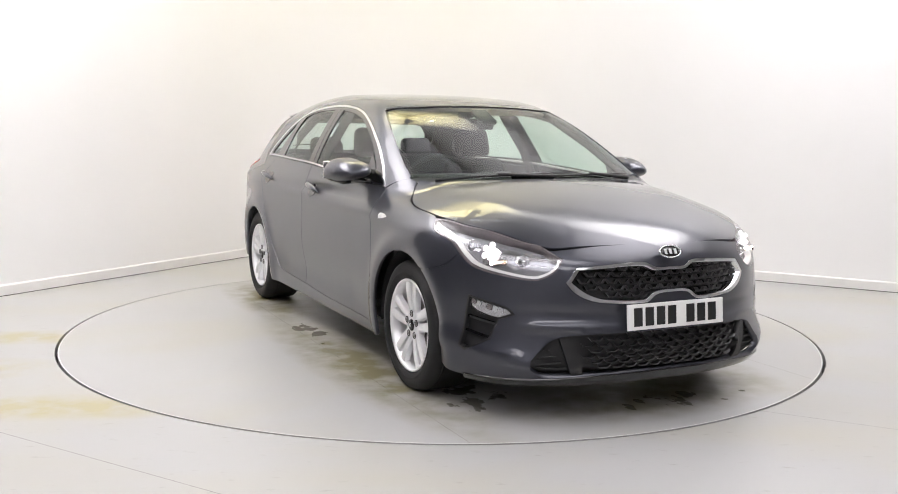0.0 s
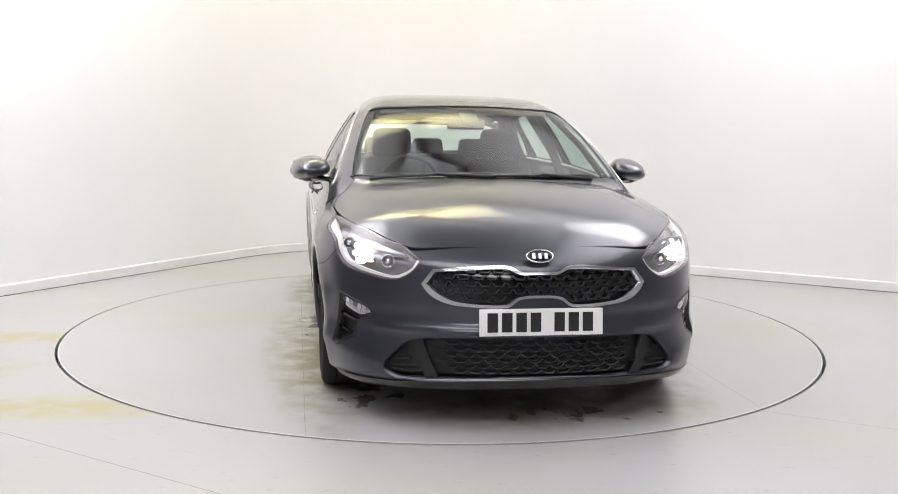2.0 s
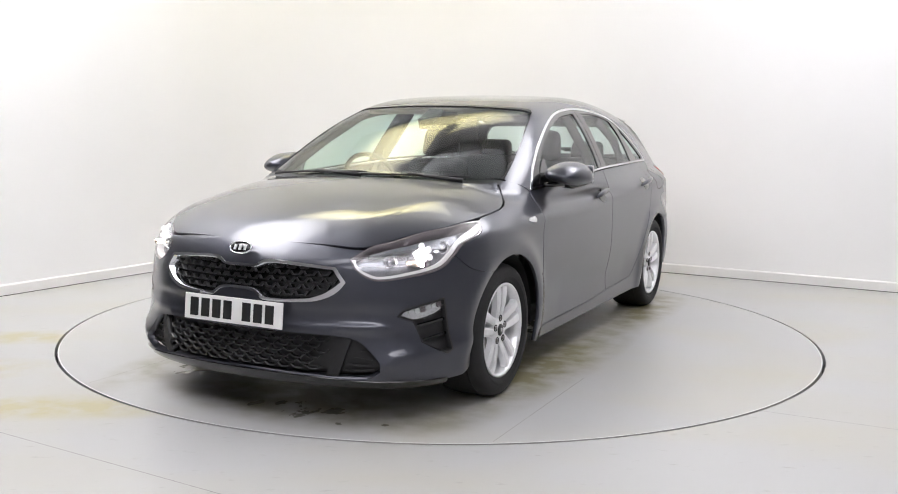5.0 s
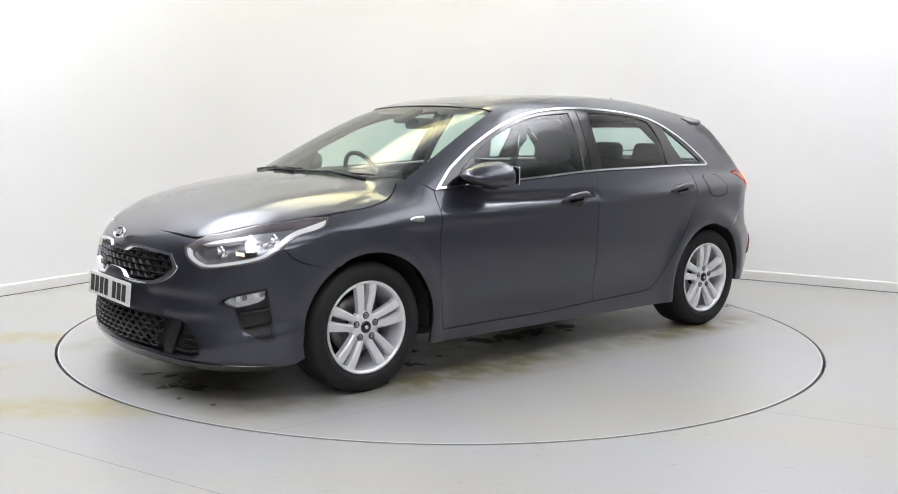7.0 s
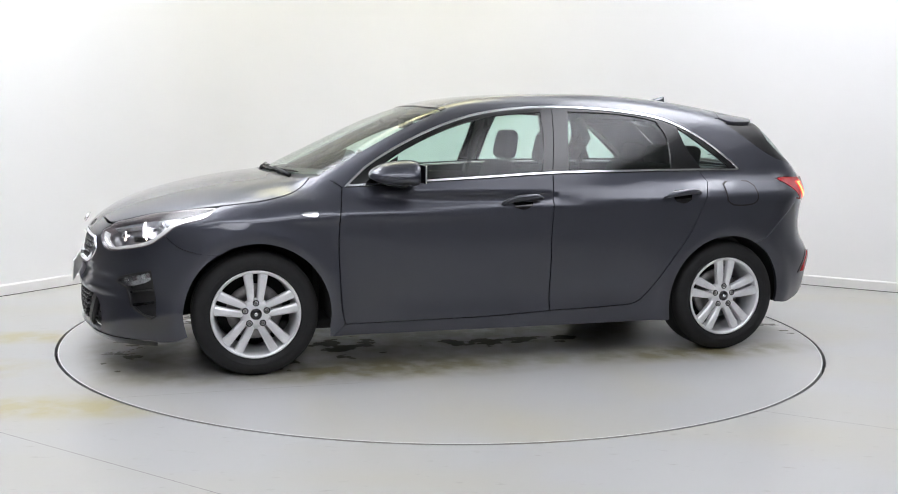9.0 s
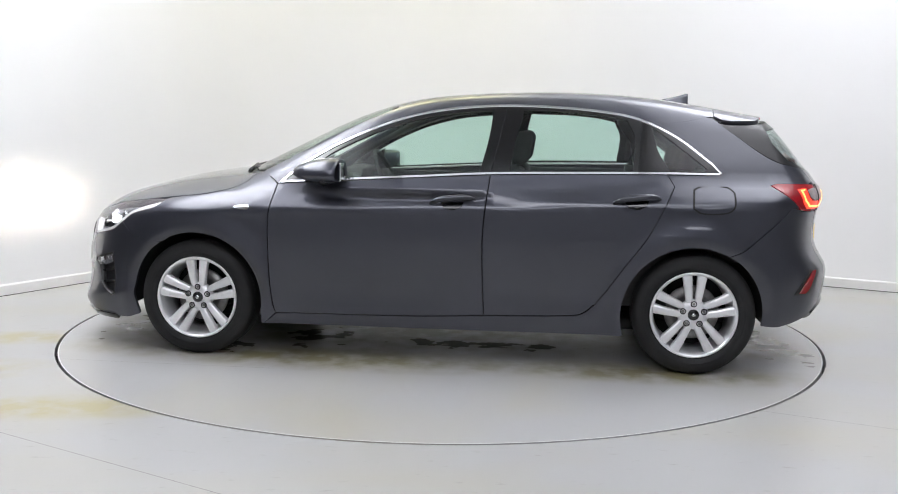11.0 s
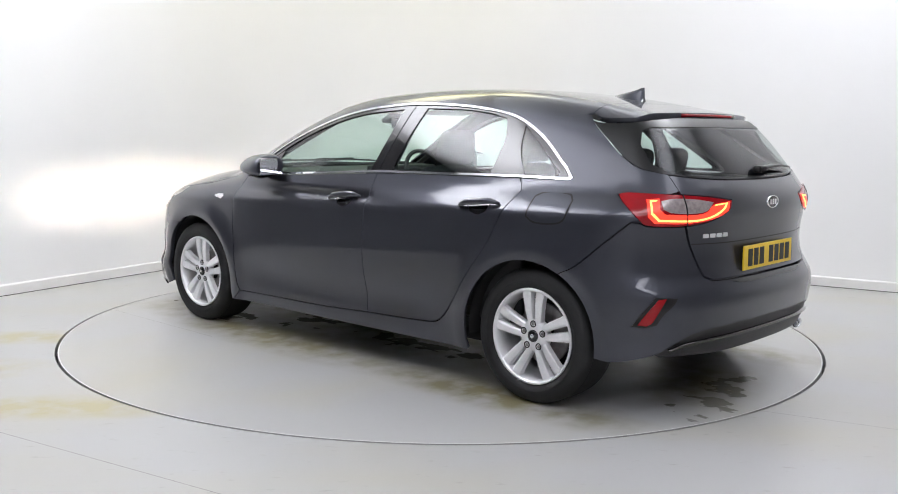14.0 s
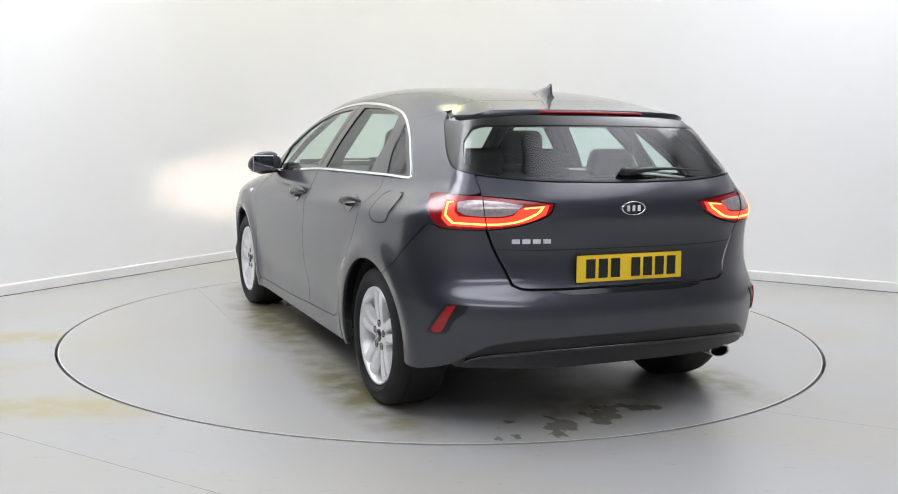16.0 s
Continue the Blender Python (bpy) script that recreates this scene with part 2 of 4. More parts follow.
def skin(x, y, z):
    x = np.abs(x)
    x2 = x * x
    rf, rr = np.hypot(y - HUB_F, z - HUB_Z), np.hypot(y - HUB_R, z - HUB_Z)
    flare = .018 * (bell(rf, .40, .06) + bell(rr, .40, .06))
    scoop = -.022 * bell(z, .36, .10) * ramp(y, -1.0, -.55) * (1 - ramp(y, .55, .95))
    crease = .009 * bell(z, .84 + .035 * y, .032)
    half = plan_half(y) + side_shape(z) + flare + scoop + crease
    front = ramp(-y, 1.40, 1.75)
    blade = .012 * bell(z, .232 + .10 * ramp(x, .50, .88), .042) * ramp(x, .42, .60) * front
    lip = (.010 * bell(z, .428, .020) - .008 * bell(z, .475, .030)) * (1 - ramp(x, .58, .72)) * front
    f_side = x - half - blade
    f_nose = nose_line(z) - blade - lip + (.36 * x2 + .25 * x2 * x2) * (1 - .22 * (1 - ramp(z, .2, .42))) - y
    f_tail = y - tail_line(z) + .10 * x2 + .33 * x2 * x2
    f_top = (z - bonnet_line(y) + .10 * x2 + .11 * x2 * x2 - .007 * bell(x, .50 + .12 * ramp(y, -2.0, -1.0), .12)) * .95
    low = smax(smax(f_side, f_nose * .9, .16), f_tail * .95, .12)
    low = smax(low, f_top, .09)
    low = smax(low, .16 - z, .03)
    taper = .055 * (np.clip(y - .2, 0, 3) / 1.2) ** 2 + .040 * (np.clip(-.1 - y, 0, 3) / .75) ** 2
    g_side = (x - (.822 - .45 * (z - 1.0) - .42 * np.clip(z - 1.0, 0, 1) ** 2 - taper)) * .88
    back = 1 - ramp(y, -.5, .3)
    g_roof = (z - roof_line(y - .20 * x2 * back) + .05 * x2 + .10 * x2 * x2) * (.97 - .09 * back)
    g_tail = (y - tail_line(z) + .10 * x2 + .33 * x2 * x2) * .8
    top = smax(smax(g_side, g_roof, .10), g_tail, .07)
    top = smax(top, .90 - z, .02)
    return smin(low, top, .025)


def shoot(o, d, far, steps=26):
    """From points o inside the skin along d: the places where the rays leave it."""
    lo, hi = np.zeros(len(o)), np.full(len(o), float(far))
    for _ in range(steps):
        mid = (lo + hi) / 2
        p = o + d * mid[:, None]
        inside = skin(p[:, 0], p[:, 1], p[:, 2]) < 0
        lo, hi = np.where(inside, mid, lo), np.where(inside, hi, mid)
    return o + d * ((lo + hi) / 2)[:, None]


CX, CF, CR, RAD = .30, -1.50, 1.40, .60
SIDE = CX + RAD * math.pi / 2          # the wrap coordinate at which the side begins; s = 0 at the nose, the side's s is y + OFF
OFF = SIDE - CF
TAIL0 = CR + OFF                        # where the rear corner begins
TAIL = TAIL0 + RAD * math.pi / 2 + CX   # the middle of the tail


def wrap(s, z):
    """Round the car: s from the nose's middle along the side to the tail's middle, negative on the car's right."""
    s, z = np.asarray(s, float), np.asarray(z, float)
    s = np.where(s > TAIL, s - 2 * TAIL, s)
    sign, a = np.where(s < 0, -1.0, 1.0), np.abs(s)
    o, d = np.zeros((len(s), 3)), np.zeros((len(s), 3))
    a1 = np.clip((a - CX) / RAD, 0, math.pi / 2)
    a2 = np.clip((a - TAIL0) / RAD, 0, math.pi / 2)
    side, front = a > SIDE, a <= SIDE
    o[:, 0] = np.where(front, np.minimum(a, CX), np.minimum(np.maximum(TAIL - a, 0), CX)) * sign
    o[:, 1] = np.clip(a - OFF, CF, CR)
    o[:, 2] = z
    ang = np.where(front, a1 - math.pi / 2, a2)
    d[:, 0], d[:, 1] = np.cos(ang) * sign, np.sin(ang)
    return shoot(o, d, 1.6)


def over(x, y):
    """From above: the place on the skin at (x, y)."""
    o = np.stack([x, y, np.full(len(x), .6)], -1).astype(float)
    return shoot(o, np.tile([0, 0, 1.0], (len(o), 1)), 1.2)


def unwrap(p):
    """The wrap coordinates of places on the skin."""
    p = np.asarray(p, float)
    a, y = np.abs(p[:, 0]), p[:, 1]
    f = np.where(a < CX, a, CX + RAD * np.arctan2(a - CX, CF - y))
    r = np.where(a < CX, TAIL - a, TAIL - CX - RAD * np.arctan2(a - CX, y - CR))
    s = np.where(y < CF, f, np.where(y > CR, r, y + OFF))
    return np.where(p[:, 0] < 0, -s, s), p[:, 2]


def normals(p):
    e = 2e-3
    g = np.stack([skin(*(p + np.eye(3)[i] * e).T) - skin(*(p - np.eye(3)[i] * e).T) for i in range(3)], -1)
    return g / np.linalg.norm(g, axis=1)[:, None]


# ---- building tools ----
from mathutils.geometry import delaunay_2d_cdt


def mesh_object(name, verts, faces, mat, parent=None, label="", smooth=True, normal=None):
    me = bpy.data.meshes.new(name)
    me.from_pydata([tuple(map(float, v)) for v in verts], [], faces)
    me.materials.append(mat)
    if smooth:
        me.polygons.foreach_set("use_smooth", [True] * len(me.polygons))
    if normal is not None:
        me.normals_split_custom_set_from_vertices([tuple(map(float, n)) for n in normal])
    ob = new(name, me)
    ob.parent = parent
    return tagged(ob, label) if label else ob


def part(name, bm, mat, parent, label="", smooth=True):
    me = bpy.data.meshes.new(name)
    bm.to_mesh(me)
    bm.free()
    me.materials.append(mat)
    if smooth:
        me.polygons.foreach_set("use_smooth", [True] * len(me.polygons))
    ob = new(name, me)
    ob.parent = parent
    return tagged(ob, label) if label else ob


def block(sx, sy, sz, m=Matrix(), bevel=.01, seg=2, taper=1.0):
    """A box of that size about m, its edges rounded; taper narrows its top."""
    bm = bmesh.new()
    bmesh.ops.create_cube(bm, size=1)
    for v in bm.verts:
        k = taper if v.co.z > 0 else 1
        v.co = Vector((v.co.x * sx * k, v.co.y * sy * k, v.co.z * sz))
    if bevel:
        bmesh.ops.bevel(bm, geom=bm.edges[:], offset=bevel, segments=seg, affect="EDGES", profile=.5)
    bmesh.ops.transform(bm, matrix=m, verts=bm.verts)
    return bm


def joined(*parts):
    out = bmesh.new()
    for b in parts:
        me = bpy.data.meshes.new("x")
        b.to_mesh(me)
        out.from_mesh(me)
        bpy.data.meshes.remove(me)
        b.free()
    return out


def lathe(profile, n=64, closed=False):
    """Turn (radius, x) points about the x axis."""
    bm = bmesh.new()
    rings = [[bm.verts.new((x, r * math.cos(a), r * math.sin(a))) for a in (i / n * math.tau for i in range(n))] for r, x in profile]
    pairs = list(zip(rings, rings[1:])) + ([(rings[-1], rings[0])] if closed else [])
    for a, b in pairs:
        for i in range(n):
            bm.faces.new((a[i], a[(i + 1) % n], b[(i + 1) % n], b[i]))
    bmesh.ops.recalc_face_normals(bm, faces=bm.faces)
    return bm


def tube(points, radius, n=8, flat=1.0):
    """A rod along points with capped ends."""
    bm = bmesh.new()
    pts = [Vector(p) for p in points]
    rings = []
    for i, p in enumerate(pts):
        d = (pts[min(i + 1, len(pts) - 1)] - pts[max(i - 1, 0)]).normalized()
        u = d.orthogonal().normalized() if abs(d.z) > .9 else d.cross(Vector((0, 0, 1))).normalized()
        w = d.cross(u)
        r = float(radius[i] if isinstance(radius, (list, tuple)) else radius)
        rings.append([bm.verts.new(p + r * (math.cos(a) * u + flat * math.sin(a) * w)) for a in (k / n * math.tau for k in range(n))])
    for a, b in zip(rings, rings[1:]):
        for i in range(n):
            bm.faces.new((a[i], a[(i + 1) % n], b[(i + 1) % n], b[i]))
    bm.faces.new(rings[0][::-1])
    bm.faces.new(rings[-1])
    bmesh.ops.recalc_face_normals(bm, faces=bm.faces)
    return bm


def rounded(points, step=.02, sharp=38):
    """A closed outline through points: curved where it turns gently, cornered where it turns hard, resampled at about step."""
    p = np.array([q[:2] for q in points], float)
    n = len(p)
    a, b = p - np.roll(p, 1, 0), np.roll(p, -1, 0) - p
    turn = np.degrees(np.abs((np.arctan2(b[:, 1], b[:, 0]) - np.arctan2(a[:, 1], a[:, 0]) + np.pi) % (2 * np.pi) - np.pi))
    corner = turn > sharp
    out = []
    for i in range(n):
        j = (i + 1) % n
        d = p[j] - p[i]
        size = np.hypot(*d)
        t0 = d if corner[i] else (p[j] - p[i - 1]) * size / max(size + np.hypot(*(p[i] - p[i - 1])), 1e-9)
        t1 = d if corner[j] else (p[(j + 1) % n] - p[i]) * size / max(size + np.hypot(*(p[(j + 1) % n] - p[j])), 1e-9)
        k = max(int(math.ceil(size / step)), 1)
        t = (np.arange(k) / k)[:, None]
        out.append((2 * t ** 3 - 3 * t ** 2 + 1) * p[i] + (t ** 3 - 2 * t ** 2 + t) * t0 + (3 * t ** 2 - 2 * t ** 3) * p[j] + (t ** 3 - t ** 2) * t1)
    return np.concatenate(out)


def offset(loop, d):
    """A closed outline moved inwards by d."""
    area = np.sum(loop[:, 0] * np.roll(loop[:, 1], -1) - np.roll(loop[:, 0], -1) * loop[:, 1])
    e = np.roll(loop, -1, 0) - loop
    e /= np.maximum(np.hypot(e[:, 0], e[:, 1]), 1e-9)[:, None]
    nrm = np.stack([-e[:, 1], e[:, 0]], -1) * np.sign(area)
    m = nrm + np.roll(nrm, 1, 0)
    m /= np.maximum((m * m).sum(1) / 2, .35)[:, None]
    return loop + m * d


def within(q, loop):
    x, y = q[:, :1], q[:, 1:2]
    a, b = loop, np.roll(loop, -1, 0)
    cross = ((a[:, 1] > y) != (b[:, 1] > y)) & (x < (b[:, 0] - a[:, 0]) * (y - a[:, 1]) / np.where(b[:, 1] == a[:, 1], 1e-12, b[:, 1] - a[:, 1]) + a[:, 0])
    return cross.sum(1) % 2 == 1


def fill(loops, h):
    """Triangles inside the first outline and outside the others."""
    pts = np.concatenate(loops)
    edges, k = [], 0
    for lp in loops:
        edges += [(k + i, k + (i + 1) % len(lp)) for i in range(len(lp))]
        k += len(lp)
    lo, hi = loops[0].min(0), loops[0].max(0)
    gx, gy = np.meshgrid(np.arange(lo[0] + h / 2, hi[0], h), np.arange(lo[1] + h / 2, hi[1], h))
    q = np.stack([gx.ravel(), gy.ravel()], -1)
    if len(q):
        keep = within(q, loops[0])
        for lp in loops[1:]:
            keep &= ~within(q, lp)
        q = q[keep]
    if len(q):
        q = q[np.sqrt(((q[:, None] - pts[None]) ** 2).sum(-1)).min(1) > .55 * h]
    v, _, f, *_ = delaunay_2d_cdt([Vector(p) for p in np.concatenate([pts, q])], edges, [], 0, 1e-6)
    v, f = np.array([tuple(a) for a in v]), np.array(f)
    mid = v[f].mean(1)
    keep = within(mid, loops[0])
    for lp in loops[1:]:
        keep &= ~within(mid, lp)
    return v, f[keep]


def sheet(points, place, holes=(), h=.035, inset=.0030, lift=0.0, thick=.014, step=.02, sharp=38, mirror=None, normal_of=None):
    """A panel on the skin: an outline in the flat coordinates of place, edges turned inwards. Gives verts, faces, normals."""
    loops = [offset(rounded(points, step, sharp), inset)] + [offset(rounded(q, step, sharp), -inset) for q in holes]
    uv, f = fill(loops, h)
    used = np.unique(f)
    index = np.full(len(uv), -1)
    index[used] = np.arange(len(used))
    uv, f = uv[used], index[f]
    if mirror is not None:
        uv = uv * [mirror, 1]
    p = place(uv[:, 0], uv[:, 1])
    nrm = (normal_of or normals)(p)
    a, b, c = p[f[:, 0]], p[f[:, 1]], p[f[:, 2]]
    back = (np.cross(b - a, c - a) * nrm[f[:, 0]]).sum(1) < 0
    f[back] = f[back][:, ::-1]
    top = p + nrm * lift
    verts, norms, faces = [top], [nrm], f.tolist()
    if thick:
        count = {}
        for t in f.tolist():
            for e in ((t[0], t[1]), (t[1], t[2]), (t[2], t[0])):
                count[e] = 1
        rim = [e for e in count if (e[1], e[0]) not in count]
        ids = sorted({i for e in rim for i in e})
        where = {i: len(top) + k for k, i in enumerate(ids)}
        m = len(ids)
        low = top[ids] - nrm[ids] * thick
        side = np.zeros((m, 3))
        order = {i: k for k, i in enumerate(ids)}
        for i, j in rim:
            d = np.cross(top[j] - top[i], nrm[i])
            side[order[i]] += d
            side[order[j]] += d
            faces.append((where[i] + m, where[j] + m, where[j], where[i]))
        side /= np.maximum(np.linalg.norm(side, axis=1), 1e-9)[:, None]
        verts += [top[ids], low]
        norms += [side * .8 + nrm[ids] * .6, side]
    return np.concatenate(verts), faces, np.concatenate(norms)


def panel(name, points, place, mat, parent, label="", also=(), **kw):
    """One panel (or several sheets in one mesh) as a part."""
    v, f, n = sheet(points, place, **kw)
    v, f, n = [v], list(f), [n]
    for pts, where, more in also:
        base = sum(len(a) for a in v)
        v2, f2, n2 = sheet(pts, where, **more)
        v.append(v2), n.append(n2)
        f += [tuple(i + base for i in t) for t in f2]
    n = np.concatenate(n)
    n /= np.maximum(np.linalg.norm(n, axis=1), 1e-9)[:, None]
    return mesh_object(name, np.concatenate(v), f, mat, parent, label, True, n)


def both(half, middle=0.0):
    """The whole outline from its half, mirrored about u = middle."""
    return list(half) + [(2 * middle - u, v) for u, v in reversed(half) if abs(u - middle) > 1e-6]


def arc(cy, cz, r, a0, a1, n=14):
    """Points of a wheel arch in wrap coordinates, by angle from the rear, in degrees."""
    a = np.radians(np.linspace(a0, a1, n))
    s, z = unwrap(np.stack([np.full(n, .885), cy + r * np.cos(a), cz + r * np.sin(a)], -1))
    return list(zip(s, z))


# ---- the hall ----
CORNER, LEFT, RIGHT = Vector((-1.187, 4.135)), Vector((-.511, -.860)).normalized(), Vector((.877, -.480)).normalized()
CEILING = 4.6


def outline(length=13.0, radius=1.5, grow=0.0):
    """The hall's plan, its far corner rounded; grow moves it outwards."""
    c = CORNER - (LEFT + RIGHT).normalized() * grow * 1.41
    pts = [c + LEFT * length]
    a, b = c + LEFT * radius, c + RIGHT * radius
    for i in range(65):
        t = i / 64
        pts.append(a * (1 - t) ** 2 + c * 2 * t * (1 - t) + b * t * t)
    pts.append(c + RIGHT * length)
    pts.append(c + (LEFT + RIGHT) * length + (LEFT + RIGHT).normalized() * grow)
    return pts


def wall(name, pts, label, mat=None):
    """A wall of 15 cm along plan points."""
    v, n = [], len(pts)
    for i, p in enumerate(pts):
        d = (pts[min(i + 1, n - 1)] - pts[max(i - 1, 0)]).normalized()
        out = Vector((-d.y, d.x)) * .15
        v += [(p.x, p.y, 0), (p.x, p.y, CEILING), (p.x + out.x, p.y + out.y, CEILING), (p.x + out.x, p.y + out.y, 0)]
    f = [(i * 4 + k, i * 4 + 4 + k, i * 4 + 4 + (k + 1) % 4, i * 4 + (k + 1) % 4) for i in range(n - 1) for k in range(4)]
    f += [(0, 1, 2, 3), (n * 4 - 1, n * 4 - 2, n * 4 - 3, n * 4 - 4)]
    ob = mesh_object(name, v, f, mat or WALL, smooth=False)
    return tagged(ob, label, "wall", kind="structure")


PLAN = outline()
MOUTH = CORNER + LEFT * 4.7
# unseen wall, kept dark so that the car's doors reflect dark
wall("wall_west", [PLAN[0], MOUTH], "unseen dark wall for dark reflections in the car doors", BACKWALL)
wall("wall_north", [MOUTH] + PLAN[1:-1], "plain white painted studio wall with rounded corner")
# unseen as well; their grey sets what the car's nose reflects
wall("wall_east", [PLAN[-2], PLAN[-1]], "pale grey painted hall wall", PALEWALL)
wall("wall_south", [PLAN[-1], PLAN[0]], "pale grey painted hall wall", PALEWALL)

# skirting along the wall in view
WHITE = [MOUTH] + PLAN[1:-1]
v, n = [], len(WHITE)
for i, p in enumerate(WHITE):
    d = (WHITE[min(i + 1, n - 1)] - WHITE[max(i - 1, 0)]).normalized()
    w = Vector((d.y, -d.x))
    v += [(p.x + w.x * k, p.y + w.y * k, z) for k, z in ((.0, .0045), (.016, .0045), (.016, .072), (.011, .080), (.0, .082))]
f = [(i * 5 + k, i * 5 + 5 + k, i * 5 + 5 + (k + 1) % 5, i * 5 + (k + 1) % 5) for i in range(n - 1) for k in range(5)]
tagged(mesh_object("baseboard", v, f, SKIRT, smooth=False), "white painted skirting board along the wall", "skirting", kind="structure")

# a dark strip that paints the shadow line below the skirting
v = []
for i, p in enumerate(WHITE):
    d = (WHITE[min(i + 1, n - 1)] - WHITE[max(i - 1, 0)]).normalized()
    w = Vector((d.y, -d.x)) * .013
    v += [(p.x + w.x, p.y + w.y, .0), (p.x + w.x, p.y + w.y, .0050)]
tagged(mesh_object("trim", v, [(2 * i, 2 * i + 2, 2 * i + 3, 2 * i + 1) for i in range(n - 1)], GAP, smooth=False), "dark strip painting the shadow line below the skirting board", "skirting joint", kind="structure")

R_DISC = 2.256
N = 192
ring = [(math.cos(i / N * math.tau), math.sin(i / N * math.tau)) for i in range(N)]


def annulus(name, r0, r1, z, mat, depth=0.0, outer=None):
    v = [(x * r0, y * r0, z) for x, y in ring] + ([(x * r1, y * r1, z) for x, y in ring] if outer is None else outer)
    f = [(i, N + i, N + (i + 1) % N, (i + 1) % N) for i in range(N)]
    if depth:
        v += [(x * r0, y * r0, z - depth) for x, y in ring]
        f += [(i, (i + 1) % N, 2 * N + (i + 1) % N, 2 * N + i) for i in range(N)]
    return mesh_object(name, v, f, mat, smooth=False)


edge = []
for x, y in ring:
    k = 16 / max(abs(x), abs(y))
    edge.append((x * k, y * k, 0))
tagged(annulus("floor", R_DISC + .0085, 0, 0, FLOOR, .06, edge), "grey painted concrete floor with yellowed and worn patches", "floor", kind="structure")
tagged(annulus("floor_pit", .01, R_DISC + .05, -.055, GAP), "dark gap below the turntable's edge", "floor", kind="structure")

# fine joints in the floor's paint
for name, a, b in (("floor_joint", (-3.3, -1.27), (.6, -3.61)), ("floor_joint", (1.434, -1.73), (3.5, -2.75))):
    a, b = Vector(a), Vector(b)
    d = (b - a).normalized()
    w = Vector((-d.y, d.x)) * .0022
    tagged(mesh_object(name, [(*(a - w), .0008), (*(a + w), .0008), (*(b + w), .0008), (*(b - w), .0008)], [(3, 2, 1, 0)], STEEL, smooth=False),
           "thin dark joint line in grey floor", "floor joint", kind="structure")

# the ceiling and its lamps
v = [(p.x, p.y, z) for z in (CEILING, CEILING + .2) for p in PLAN]
k = len(PLAN)
tagged(mesh_object("ceiling", v, [tuple(range(k)), tuple(range(2 * k - 1, k - 1, -1))], CEIL, smooth=False), "grey painted hall ceiling", "ceiling", kind="structure")


def ceiling_light(x, y, turn, length=3.0, width=.34, mat=None, label="wide white hanging lamp with a softly lit cloth diffuser"):
    """A long flat lamp: a shallow white frame with a lit diffuser."""
    lamp = new("ceiling_light")
    lamp.matrix_world = pose(x, y, CEILING - .55, 0, 0, turn)
    t = .03
    part("frame", joined(block(length + 2 * t, t, .09, pose(0, width / 2 + t / 2, 0), .006), block(length + 2 * t, t, .09, pose(0, -width / 2 - t / 2, 0), .006),
                         block(t, width, .09, pose(length / 2 + t / 2, 0, 0), .006), block(t, width, .09, pose(-length / 2 - t / 2, 0, 0), .006),
                         block(length, width, .02, pose(0, 0, -.035), 0)), FRAME, lamp, smooth=False)
    part("diffuser", block(length, width, .012, pose(0, 0, -.052), .003), mat or TUBE, lamp, "lit diffuser", smooth=False)
    part("upper_diffuser", block(length, width, .01, pose(0, 0, .03), .003), SOFTTUBE, lamp, "softly lit top", smooth=False)
    for sx in (-1, 1):
        part("hanger", tube([(sx * length * .4, 0, .04), (sx * length * .4, 0, .55)], .006), FRAME, lamp)
    return tagged(lamp, label, "ceiling lamp", "ceiling lamps")


near_left, near_right, near_corner = CORNER + LEFT * 4.4 + RIGHT * 1.1, CORNER + RIGHT * 4.8 + LEFT * 1.1, CORNER + (LEFT + RIGHT) * 1.5
# the unseen lamp at y -7.9 is added to brighten camera-facing sides
for x, y, turn, size in ((-2.6, -1.2, 90, (5.4, 2.3, MIDTUBE)), (2.6, -1.2, 90, (5.4, 2.3, MIDTUBE)), (0, -4.9, 0, (5.4, 1.8)), (.6, -7.9, 0, (5.4, 2.0)), (*near_left, 59.3, (6.0, 1.8, DIMTUBE)), (*near_right, -28.7, (6.0, 1.9, DIMTUBE))):
    ceiling_light(x, y, turn, *size)
ceiling_light(*near_corner, 15.3, 2.6, 1.3, WARMTUBE, "short ceiling lamp with a yellowish lit diffuser")

# the turntable
turntable = new("turntable")
tagged(turntable, "large round grey painted turntable set flush in the floor", "turntable")
top = [(0, 0, 0)] + [(x * r, y * r, 0) for r in (.4, .8, 1.2, 1.6, 2.0, R_DISC - .0075) for x, y in ring] + [(x * (R_DISC - .0075), y * (R_DISC - .0075), -.05) for x, y in ring]
f = [(0, 1 + i, 1 + (i + 1) % N) for i in range(N)]
for j in range(6):
    f += [(1 + j * N + i, 1 + (j + 1) * N + i, 1 + (j + 1) * N + (i + 1) % N, 1 + j * N + (i + 1) % N) for i in range(N)]
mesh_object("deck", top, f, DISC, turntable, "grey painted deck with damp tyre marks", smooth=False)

# straight joints between the deck's plates
for x, y0, y1 in ((-.872, -2.06, 1.3), (1.195, -1.88, -.75)):
    mesh_object("deck_joint", [(x - .0013, y0, .0009), (x + .0013, y0, .0009), (x + .0013, y1, .0009), (x - .0013, y1, .0009)], [(0, 1, 2, 3)], JOINT, turntable, "thin dark joint between deck plates", smooth=False)
# the deck's edge
rim = annulus("deck_rim", R_DISC - .014, R_DISC - .008, .0008, FRAME)
rim.parent = turntable
tagged(rim, "thin pale worn rim of the deck")


